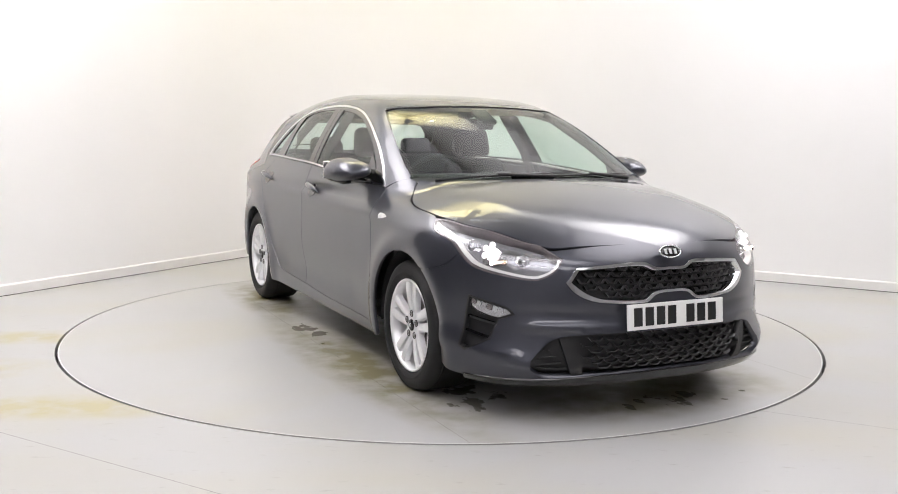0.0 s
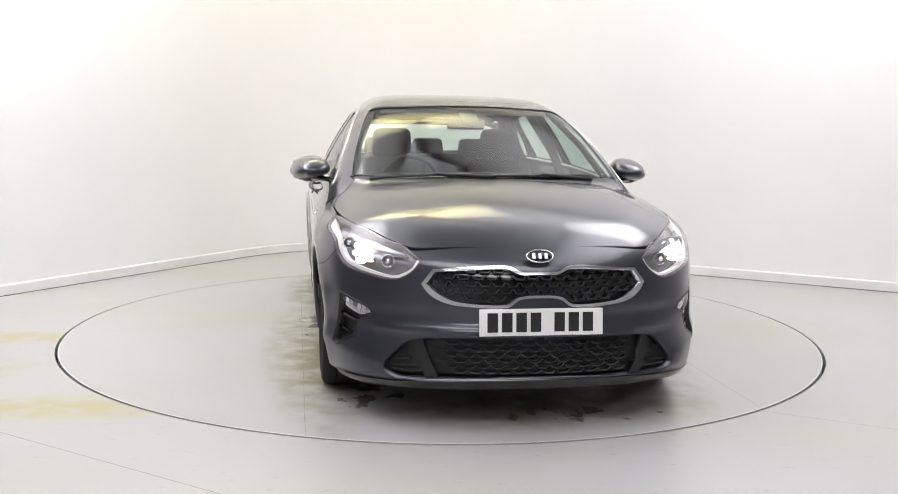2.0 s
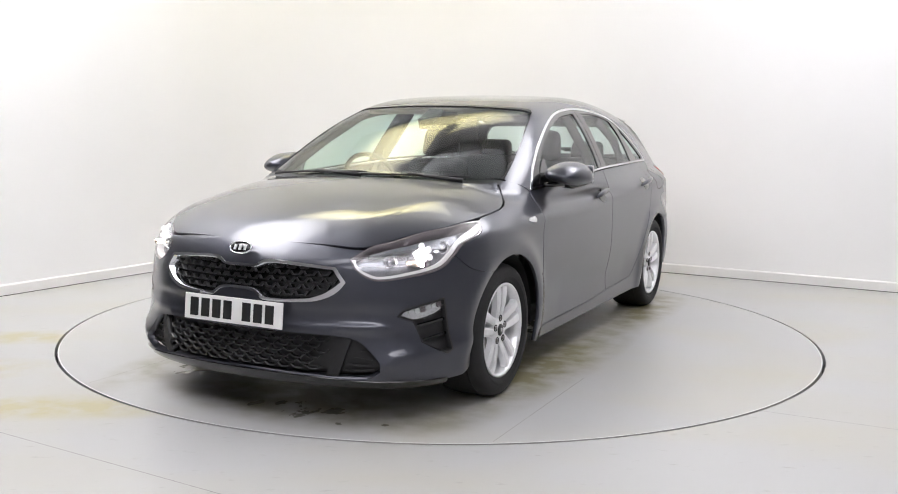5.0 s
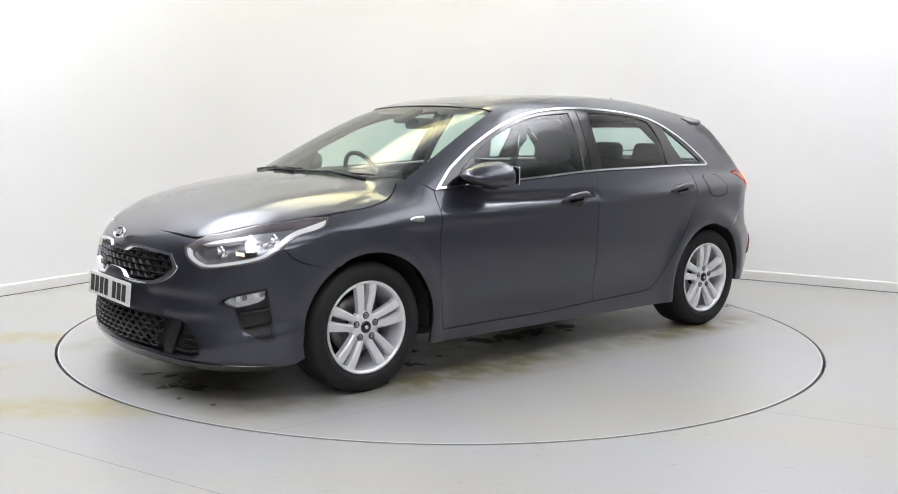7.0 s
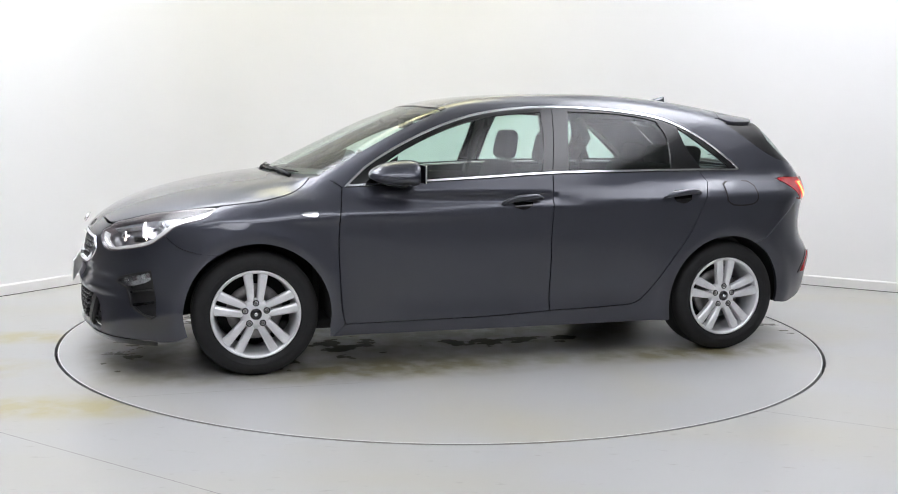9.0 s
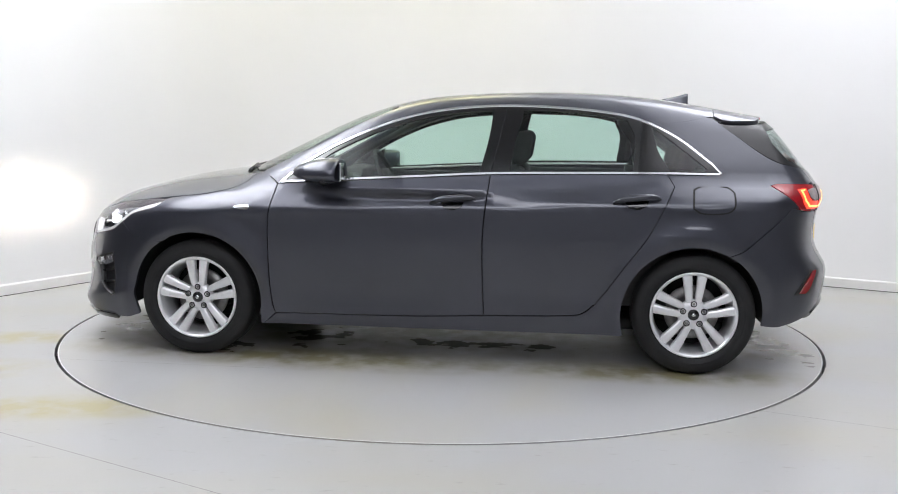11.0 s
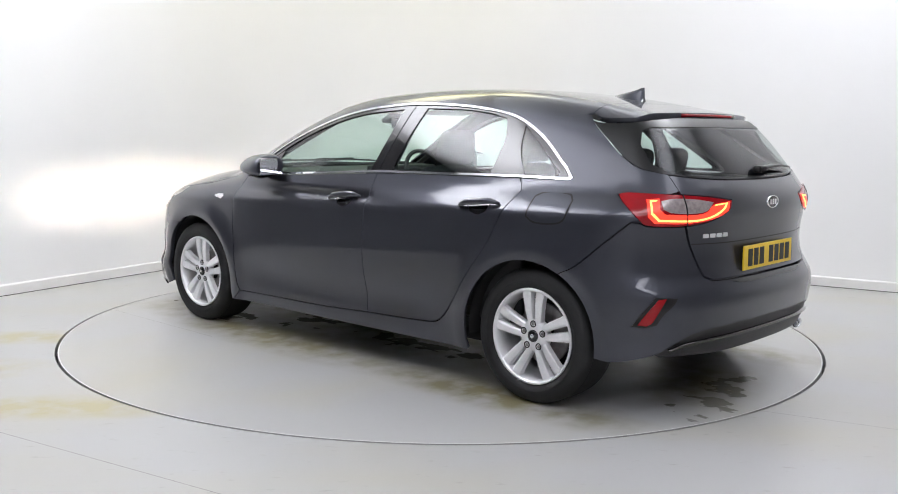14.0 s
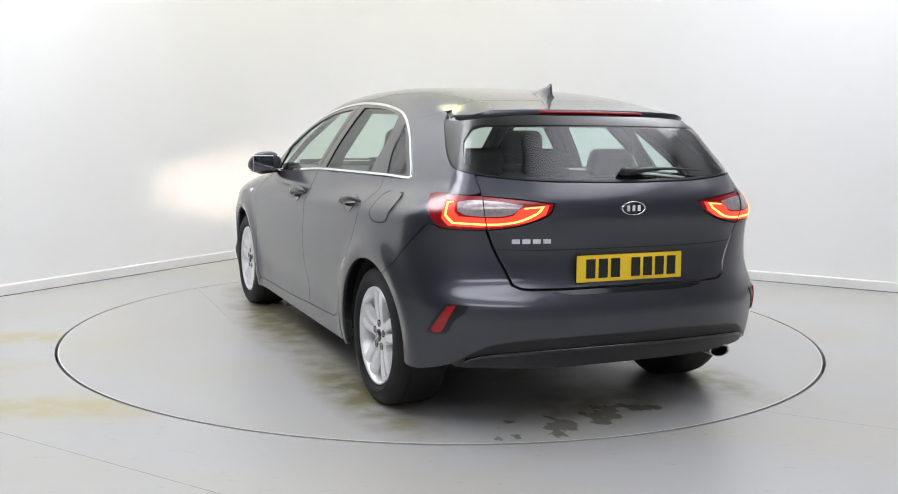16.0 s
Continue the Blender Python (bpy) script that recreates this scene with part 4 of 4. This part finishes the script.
def build_tail():
    gate = panel("tailgate", TAILGATE, wrap, PAINT, car, "dark grey tailgate with number plate", h=.035, thick=.02)
    panel("rear_bumper", R_BUMPER, wrap, PAINT, car, "dark grey rear bumper", h=.035, thick=.03)
    panel("diffuser", DIFFUSER, wrap, BLACK, car, "black lower bumper trim", h=.03, lift=-.010, inset=-.003, thick=.02)
    panel("diffuser_bar", both([(TAIL, .372), (5.0, .368), (4.78, .352), (4.70, .325), (4.70, .318), (4.78, .342), (5.0, .358), (TAIL, .362)], TAIL), wrap, GLOSS, car, h=.03, lift=.004, inset=0, thick=.02)
    panel("back_window_trim", BACK_TRIM, wrap, FRIT, car, "satin black back window surround", holes=[BACK_GLASS], h=.03, lift=-.003, thick=.015)
    panel("back_window", BACK_GLASS, wrap, DARKGLASS, gate, "dark tinted back window", h=.05, lift=-.006, inset=-.004, thick=.004)
    spo = both([(0, 1.456), (.25, 1.450), (.443, 1.432), (.548, 1.422), (.566, 1.47), (.560, 1.56), (.545, 1.640), (.50, 1.668), (.30, 1.705), (0, 1.722)])
    panel("spoiler", spo, spoiler_top, PAINT, car, "painted roof spoiler", h=.035, thick=.030, normal_of=spoiler_normals, inset=.0015)
    under = both([(0, 1.50), (.25, 1.50), (.45, 1.48), (.540, 1.47), (.550, 1.56), (.535, 1.625), (.50, 1.655), (.30, 1.692), (0, 1.708)])
    panel("spoiler_underside", under, lambda x, y: spoiler_top(x, y) - np.array([0, 0, .030]), GLOSS, car, h=.05, thick=.018, normal_of=spoiler_normals)
    t = np.linspace(-.26, .26, 15)
    edge_y = 1.722 - .05 * (t / .3) ** 2 * .33
    q = spoiler_top(t, edge_y)
    part("brake_lamp", tube([(a, b + .001, c - .013) for a, b, c in q], .0085, 8), REDLENS, car, "red high brake lamp")
    # dark strip as the gate crease's shade, and the ledge below the plate
    panel("gate_crease_shade", both([(TAIL, .772), (5.0, .772), (4.80, .775), (4.80, .771), (5.0, .767), (TAIL, .767)], TAIL), wrap, DARK, gate, h=.05, lift=.0006, inset=0, thick=0)
    panel("gate_ledge", both([(TAIL, .607), (5.15, .606), (5.02, .602), (5.10, .590), (TAIL, .590)], TAIL), wrap, GLOSS, car, "black scuff strip on the bumper", h=.03, lift=.0015, inset=0, thick=.006)
    for m in (1, -1):
        tail_lamp(m)
        ref = [(4.572, .438), (4.602, .490), (4.642, .548), (4.672, .552), (4.646, .500), (4.624, .452), (4.606, .436)]
        pocket = [(4.55, .430), (4.59, .495), (4.632, .558), (4.715, .552), (4.700, .525), (4.665, .488), (4.640, .440), (4.60, .428)]
        panel("reflector_pocket", pocket, wrap, FRIT, car, h=.02, lift=.0045, inset=0, mirror=m, thick=.006)
        panel("rear_reflector", ref, wrap, REDLENS, car, "red reflector in the bumper", h=.02, lift=.009, inset=0, mirror=m, thick=.01, step=.012)
    # exhaust on the car's right
    seat = Matrix.Translation((-.55, 1.962, .272)) @ Matrix.Rotation(radians(86), 4, "Z") @ Matrix.Diagonal((1, 1.5, .78, 1))
    bm = lathe([(.031, -.16), (.031, .02), (.034, .025), (.038, .018), (.038, -.16)], 36, True)
    bmesh.ops.transform(bm, matrix=seat, verts=bm.verts)
    pipe = part("tailpipe", bm, CHROME, car, "oval chrome exhaust tailpipe")
    bm = lathe([(.001, -.04), (.0305, -.04), (.0305, -.05)], 24)
    bmesh.ops.transform(bm, matrix=seat, verts=bm.verts)
    part("pipe_bore", bm, DARK, pipe)
    # dark filler added below the roof and spoiler seam to close its bright gap
    panel("roof_seam_filler", both([(0, 1.425), (.30, 1.415), (.52, 1.395), (.565, 1.40), (.575, 1.46), (.52, 1.49), (.30, 1.49), (0, 1.49)]), over, FRIT, car, h=.04, lift=-.010, inset=0, thick=.006)


def tail_lamp(m):
    lamp = panel("tail_lamp", TAIL_LAMP, wrap, REDLENS, car, "red wraparound tail lamp with lit light bar", h=.025, lift=.003, inset=.002, mirror=m, thick=.03)
    clear = [(4.655, .958), (4.70, .968), (4.80, .965), (4.900, .951), (4.862, .918), (4.80, .908), (4.690, .912), (4.660, .925)]
    panel("reverse_lamp", clear, wrap, REVERSE, lamp, "smoky clear reversing lamp", h=.02, lift=.0048, inset=0, mirror=m, thick=.004, step=.012)
    lit = [(4.600, .962), (4.650, .968), (4.645, .925), (4.665, .905), (4.80, .901), (4.862, .911), (4.895, .938), (5.005, .951), (4.988, .915), (4.93, .890), (4.870, .876), (4.76, .865), (4.625, .868), (4.600, .895)]
    panel("light_bar", lit, wrap, REDGLOW, lamp, "glowing red light bar", h=.015, lift=.0055, inset=0, mirror=m, thick=.004, step=.012)
    core = [(4.612, .958), (4.640, .961), (4.640, .957), (4.619, .953), (4.618, .910), (4.645, .884), (4.80, .881), (4.880, .893), (4.950, .922), (4.972, .941), (4.905, .936), (4.905, .941), (4.985, .947), (4.962, .920), (4.885, .887), (4.80, .873), (4.640, .876), (4.611, .905)]
    panel("light_core", core, wrap, AMBER, lamp, "bright amber core of the light bar", h=.012, lift=.0075, inset=0, mirror=m, thick=.003, step=.012)
    panel("lamp_split", [(4.745, .986), (4.749, .986), (4.770, .853), (4.766, .853)], wrap, DARK, lamp, h=.05, lift=.0085, inset=0, mirror=m, thick=.004)


# ---- smaller parts ----
def plate(name, mat, y, z, lean, face, label):
    """A number plate with its marks as plain bars."""
    ob = part(name, block(.52, .008, .111, pose(0, y, z, lean, 0, 0), .003), mat, car, label, smooth=False)
    d = -1 if face < 0 else 1
    xs = [-.205, -.145, -.085, -.025, .075, .135, .195]
    for x in xs:
        part("plate_mark", block(.044, .002, .079, pose(-x * d if d < 0 else x, y, z, lean, 0, 0) @ Matrix.Translation((0, .0048 * d, 0)), 0), INK, ob, smooth=False)
    return ob


def emblem(y, z, lean, d):
    """An oval badge: dark field, bright rim and bars."""
    m4 = pose(0, y, z, lean, 0, 0) @ Matrix.Rotation(radians(90 * d), 4, "Z")
    bm = lathe([(.0, .004), (.9, .004), (1.0, -.004)], 48)
    bmesh.ops.transform(bm, matrix=m4 @ Matrix.Diagonal((1, .058, .027, 1)), verts=bm.verts)
    ob = part("emblem", bm, GLOSS, car, "oval chrome-rimmed badge")
    bm = lathe([(.86, .003), (.90, .007), (.97, .007), (1.0, .0), (.97, -.004)], 48)
    bmesh.ops.transform(bm, matrix=m4 @ Matrix.Diagonal((1, .060, .029, 1)), verts=bm.verts)
    part("emblem_rim", bm, CHROME, ob)
    for x in (-.026, 0, .026):
        part("emblem_bar", block(.013, .004, .024, pose(x, y, z, lean, 0, 0) @ Matrix.Translation((0, .0055 * d, 0)), .001), SILVER, ob, smooth=False)


def build_mirrors():
    for m in (1, -1):
        bm = bmesh.new()
        bmesh.ops.create_uvsphere(bm, u_segments=28, v_segments=18, radius=1)
        for v in bm.verts:
            x, y, z = v.co
            back = max(y, 0)
            k = 1 - .22 * max(-y, 0)
            x = math.copysign(abs(x) ** .72, x)
            v.co = Vector((x * .104 * (1 - .10 * max(z, 0)), (-.205 * abs(y) ** .7 if y < 0 else .055 * min(back * 1.9, 1)), (z * .074 if z > 0 else z * .052) * k - .010 * x * m))
        bmesh.ops.transform(bm, matrix=pose(.920 * m, -.565, 1.010, 0, 0, -10 * m), verts=bm.verts)
        mirror = part("door_mirror", bm, PAINT, car, "painted door mirror on a black foot")
        part("mirror_glass", block(.166, .010, .092, pose(.925 * m, -.503, 1.015, 0, 0, 5 * m), .003), CHROME, mirror, smooth=False)
        part("mirror_foot", tube([(.775 * m, -.70, .958), (.83 * m, -.675, .962), (.90 * m, -.645, .970)], [.026, .022, .03], 12, .6), GLOSS, mirror)
        part("mirror_base", tube([(.85 * m, -.620, .962), (.93 * m, -.600, .962), (1.00 * m, -.585, .970)], [.022, .040, .016], 12, .55), GLOSS, mirror)
        tri = [(1.985, .967), (2.075, 1.05), (2.16, 1.10), (2.13, 1.0), (2.10, .972)]
        panel("mirror_corner", tri, wrap, GLOSS, mirror, h=.04, lift=.001, inset=0, mirror=m, thick=.006)


def build_wipers():
    for x0, x1 in ((-.62, .02), (-.05, .56)):
        xs = np.linspace(x0, x1, 9)
        ys = -1.205 + .30 * xs ** 2 + .035 * np.linspace(0, 1, 9)
        p = over(xs, ys) + np.array([0, 0, .005])
        w = part("wiper", tube([tuple(a) for a in p], [.008] + [.006] * 7 + [.004], 6), BLACK, car, "black windscreen wiper")
        q = over(np.array([x1 - .02, (x0 + x1) / 2]), np.array([-1.215 + .30 * x1 ** 2, np.interp((x0 + x1) / 2, xs, ys)])) + np.array([[0, 0, .004], [0, 0, .012]])
        part("wiper_arm", tube([tuple(a) for a in q], [.012, .007], 8), BLACK, w)
    xs = np.linspace(-.02, -.42, 9)
    z = 1.075 + .012 * np.sin(np.linspace(0, 3, 9))
    o = np.stack([xs, np.full(9, 1.3), z], -1)
    p = shoot(o, np.tile([0, 1.0, 0], (9, 1)), 1.2) + np.array([0, .020, .006])
    w = part("rear_wiper", tube([tuple(a) for a in p], [.022, .020, .016, .012, .009, .008, .007, .006, .005], 8, .7), BLACK, car, "black rear wiper at rest")
    part("wiper_boss", block(.05, .04, .035, pose(-.02, p[0][1] - .01, p[0][2]), .01), BLACK, w)


def build_antenna():
    bm = bmesh.new()
    prof = [(1.175, .0, .024), (1.22, .016, .032), (1.27, .034, .028), (1.31, .050, .018), (1.338, .064, .011), (1.352, .066, .008), (1.350, .03, .018), (1.358, .0, .028)]
    rows = []
    for y, h, w in prof:
        zb = roof_line(y) - .004
        rows.append([bm.verts.new((-w * 1.25, y, zb)), bm.verts.new((-w * .35, y, zb + h * .7 + .002)), bm.verts.new((0, y, zb + h + .004)), bm.verts.new((w * .35, y, zb + h * .7 + .002)), bm.verts.new((w * 1.25, y, zb))])
    for a, b in zip(rows, rows[1:]):
        for i in range(4):
            bm.faces.new((a[i], a[i + 1], b[i + 1], b[i]))
    bm.faces.new(rows[0])
    bm.faces.new(rows[-1][::-1])
    bmesh.ops.recalc_face_normals(bm, faces=bm.faces)
    part("roof_antenna", bm, PAINT, car, "shark-fin roof antenna")


def wheel(y, side):
    """A five twin-spoke alloy wheel with its tyre; x is outwards."""
    at = Matrix.Translation((.690 * side, y, HUB_Z)) @ (Matrix() if side > 0 else Matrix.Rotation(math.pi, 4, "Z"))
    face = .170
    bm = lathe([(.190, -.02), (.196, .05), (.200, .12), (.206, face - .006), (.214, face + .004), (.222, face + .006), (.224, face), (.219, face - .014), (.214, .0), (.214, -.02)], 72, True)
    rim = part("wheel", bm, SILVER, car, "silver twin-spoke alloy wheel with black tyre")
    rim.matrix_basis = at
    prof = [(.213, -.08), (.216, face - .02), (.222, face - .004), (.236, face + .010), (.262, face + .016), (.286, face + .013), (.303, face + .002), (.312, face - .018), (.3155, face - .05), (.316, face - .10), (.3155, -.0), (.311, -.04), (.30, -.055), (.25, -.07)]
    part("tyre", lathe(prof, 80, True), RUBBER, rim, "black road tyre")
    part("sidewall_band", lathe([(.246, face + .0145), (.252, face + .018), (.258, face + .0165)], 80), RUBBER, rim)
    groove = [(.3168, face - .045), (.3168, face - .053), (.313, face - .055), (.313, face - .043)]
    part("tread_groove", lathe(groove, 64, True), DARK, rim)
    part("brake_disc", lathe([(.06, .075), (.14, .078), (.142, .062), (.06, .06)], 48, True), STEEL, rim, "worn steel brake disc")
    part("wheel_barrel", lathe([(.19, -.02), (.10, .0), (.03, .0)], 32), DARK, rim)
    for i in range(5):
        a = i / 5 * 360
        for k in (-1, 1):
            bm = bmesh.new()
            stations = [(.040, .0195, .019, .148), (.080, .0235, .0205, .158), (.125, .029, .0235, .165), (.170, .034, .0265, .168), (.208, .039, .030, .166)]
            rows = []
            for r, off, w, xx in stations:
                c = k * off
                rows.append([bm.verts.new((xx - .030, c - w * .9, r)), bm.verts.new((xx - .004, c - w * .80, r)), bm.verts.new((xx, c - w * .45, r)), bm.verts.new((xx + .001, c + w * .45, r)), bm.verts.new((xx - .004, c + w * .80, r)), bm.verts.new((xx - .030, c + w * .9, r))])
            for p, q in zip(rows, rows[1:]):
                for j in range(6):
                    bm.faces.new((p[j], p[(j + 1) % 6], q[(j + 1) % 6], q[j]))
            bm.faces.new(rows[0][::-1])
            bm.faces.new(rows[-1])
            bmesh.ops.transform(bm, matrix=Matrix.Rotation(radians(a), 4, "X"), verts=bm.verts)
            bmesh.ops.recalc_face_normals(bm, faces=bm.faces)
            part("spoke", bm, SILVER, rim, smooth=False)
        b = radians(a + 0)
        nut = lathe([(.0, .162), (.006, .162), (.009, .156), (.0095, .14)], 6)
        bmesh.ops.transform(nut, matrix=Matrix.Translation((0, -math.sin(b) * .056, math.cos(b) * .056)), verts=nut.verts)
        part("lug_nut", nut, STEEL, rim)
        well = lathe([(.0165, .1575), (.0155, .1605), (.011, .1585)], 20)
        bmesh.ops.transform(well, matrix=Matrix.Translation((0, -math.sin(b) * .056, math.cos(b) * .056)), verts=well.verts)
        part("nut_well", well, DARK, rim)
    part("hub", lathe([(.0, .158), (.045, .157), (.072, .152), (.080, .135), (.078, .12)], 48), SILVER, rim)
    part("centre_cap", lathe([(.0, .1655), (.022, .1650), (.0285, .161), (.029, .150)], 36), GLOSS, rim, "black centre cap")
    part("cap_mark", lathe([(.0, .1668), (.009, .1667), (.010, .164)], 12), CHROME, rim)


def build_cabin():
    """What shows through the glass and the gaps."""
    tub = joined(block(1.40, 2.9, .06, pose(0, .05, .22), .02), block(1.30, .04, .55, pose(0, -1.0, .55), .01), block(1.25, .05, .60, pose(0, 1.72, .55), .01),
                 block(1.0, 1.0, .30, pose(0, -1.50, .42), .05), block(.9, .5, .12, pose(0, 1.62, .42), .03))
    part("underbody", tub, DARK, car, "dark underbody")
    for m in (1, -1):
        for cy, cz, r in (ARCH_F, ARCH_R):
            n = 20
            v = [(x * m, cy + (r + .012) * math.cos(a), cz + (r + .012) * math.sin(a)) for x in (.85, .58) for a in (radians(-6 + 192 * i / n) for i in range(n + 1))]
            v.append((.58 * m, cy, cz))
            f = [(i, i + 1, n + 2 + i, n + 1 + i) for i in range(n)] + [(n + 1 + i, n + 2 + i, 2 * n + 2) for i in range(n)]
            mesh_object("wheel_arch_liner", v, f, DARK, car)
        part("door_trim", joined(block(.035, 1.12, .62, pose(.765 * m, -.32, .64), .012), block(.035, .95, .66, pose(.755 * m, .72, .66), .012), block(.05, 2.0, .06, pose(.745 * m, .2, .70), .02)), CABIN, car)
        for line, r in (([(.545, -.25, 1.325), (.640, -.58, 1.15), (.690, -.90, .98)], .018), ([(.545, .30, 1.34), (.70, .28, 1.10), (.77, .26, .92)], .03), ([(.53, 1.0, 1.31), (.62, 1.10, 1.18), (.70, 1.08, 1.0)], .03)):
            part("pillar_trim", tube([(x * m, y, z) for x, y, z in line], r, 8), CABIN, car)
    lining = both([(0, -.33), (.3, -.32), (.50, -.27), (.53, .2), (.52, .9), (.46, 1.38), (0, 1.40)])
    panel("roof_lining", lining, over, LINING, car, "pale roof lining", h=.08, lift=-.035, inset=0, thick=.01)
    dash = joined(block(1.36, .50, .20, pose(0, -.80, .865, -4, 0, 0), .06, 4), block(1.30, .30, .30, pose(0, -.68, .70), .05), block(.40, .16, .06, pose(-.36, -.66, .965), .03, 4), block(.24, .02, .13, pose(0, -.575, .935, -14, 0, 0), .008))
    part("dashboard", dash, CABIN, car, "black dashboard")
    bm = lathe([(.178 + .014 * math.cos(a), .014 * math.sin(a)) for a in (i / 10 * math.tau for i in range(10))], 40, True)
    bm = joined(bm, block(.03, .30, .03, Matrix(), .01), block(.05, .13, .11, Matrix(), .02), block(.03, .03, .16, pose(0, 0, -.09), .01))
    bmesh.ops.transform(bm, matrix=pose(-.36, -.50, .925, 0, 0, 90) @ Matrix.Rotation(radians(-24), 4, "Y"), verts=bm.verts)
    part("steering_wheel", bm, CABIN, car, "black steering wheel")
    for x in (-.36, .36):
        seat = part("front_seat", joined(block(.50, .52, .16, pose(x, -.02, .44, 6, 0, 0), .06, 4), block(.48, .15, .62, pose(x, .30, .74, -14, 0, 0), .06, 4, .88)), CLOTH, car, "dark cloth front seat")
        part("headrest", block(.27, .10, .19, pose(x, .405, 1.145, -10, 0, 0), .045, 4, .9), CLOTH, seat)
        for k in (-.05, .05):
            part("headrest_post", tube([(x + k, .372, 1.0), (x + k, .39, 1.10)], .007), CHROME, seat)
    bench = part("rear_seat", joined(block(1.22, .50, .16, pose(0, .92, .46, 5, 0, 0), .06, 4), block(1.22, .14, .58, pose(0, 1.22, .76, -18, 0, 0), .05, 4, .96)), CLOTH, car, "dark cloth rear bench")
    for x in (-.36, 0, .36):
        part("headrest", block(.25, .09, .13, pose(x, 1.325, 1.095, -14, 0, 0), .035, 4, .9), CLOTH, bench)
    # dark panels added to keep the tail lamps' red glow out of the cabin
    part("gate_blocking_trim", block(1.20, .03, .44, pose(0, 1.85, .80), .01), CABIN, car)
    for m in (1, -1):
        part("boot_blocking_trim", block(.04, .80, .46, pose(.615 * m, 1.44, .79), .01), CABIN, car)
    part("parcel_shelf", block(1.10, .42, .025, pose(0, 1.58, 1.0), .01), CABIN, car)
    mir = part("cabin_mirror", block(.23, .025, .065, pose(0, -.36, 1.270, 10, 0, 6), .012, 3), CABIN, car, "rear-view mirror on the windscreen")
    part("mirror_mount", joined(block(.10, .16, .03, pose(0, -.44, 1.312, 24, 0, 0), .01), tube([(0, -.42, 1.31), (0, -.37, 1.28)], .01)), CABIN, mir)
    for x in (-.30, .30):
        part("sun_visor", block(.40, .14, .016, pose(x, -.235, 1.345, 12, 0, 0), .006), LINING, car)


build_shell()
build_sides()
build_nose()
build_tail()
emblem(-2.166, .733, -28, -1)
emblem(2.052, .935, 2, 1)
plate("front_plate", WHITEPLATE, -2.226, .470, -5, -1, "white number plate with dark marks")
plate("rear_plate", YELLOWPLATE, 2.046, .690, 1, 1, "yellow number plate with dark marks")
for k in range(4):
    at = wrap(np.array([4.878 + .042 * k]), np.array([.806]))
    n = normals(at)[0]
    part("model_badge", block(.033, .006, .018, Matrix.Translation(at[0] + n * .002) @ Matrix.Rotation(math.atan2(n[1], n[0]) - math.pi / 2, 4, "Z"), .002), SILVER, car, smooth=False)
build_mirrors()
build_wipers()
build_antenna()
for y in (HUB_F, HUB_R):
    for side in (1, -1):
        wheel(y, side)
build_cabin()


def motions():
    rows, turns = [], []
    for t, a in TURN:
        c, s = math.cos(radians(a)), math.sin(radians(a))
        rows.append((t, pose(.087 * c - .094 * s, .087 * s + .094 * c, 0, 0, 0, a)))
        turns.append((t, pose(0, 0, 0, 0, 0, a)))
    walk(car, rows)
    walk(turntable, turns)


motions()
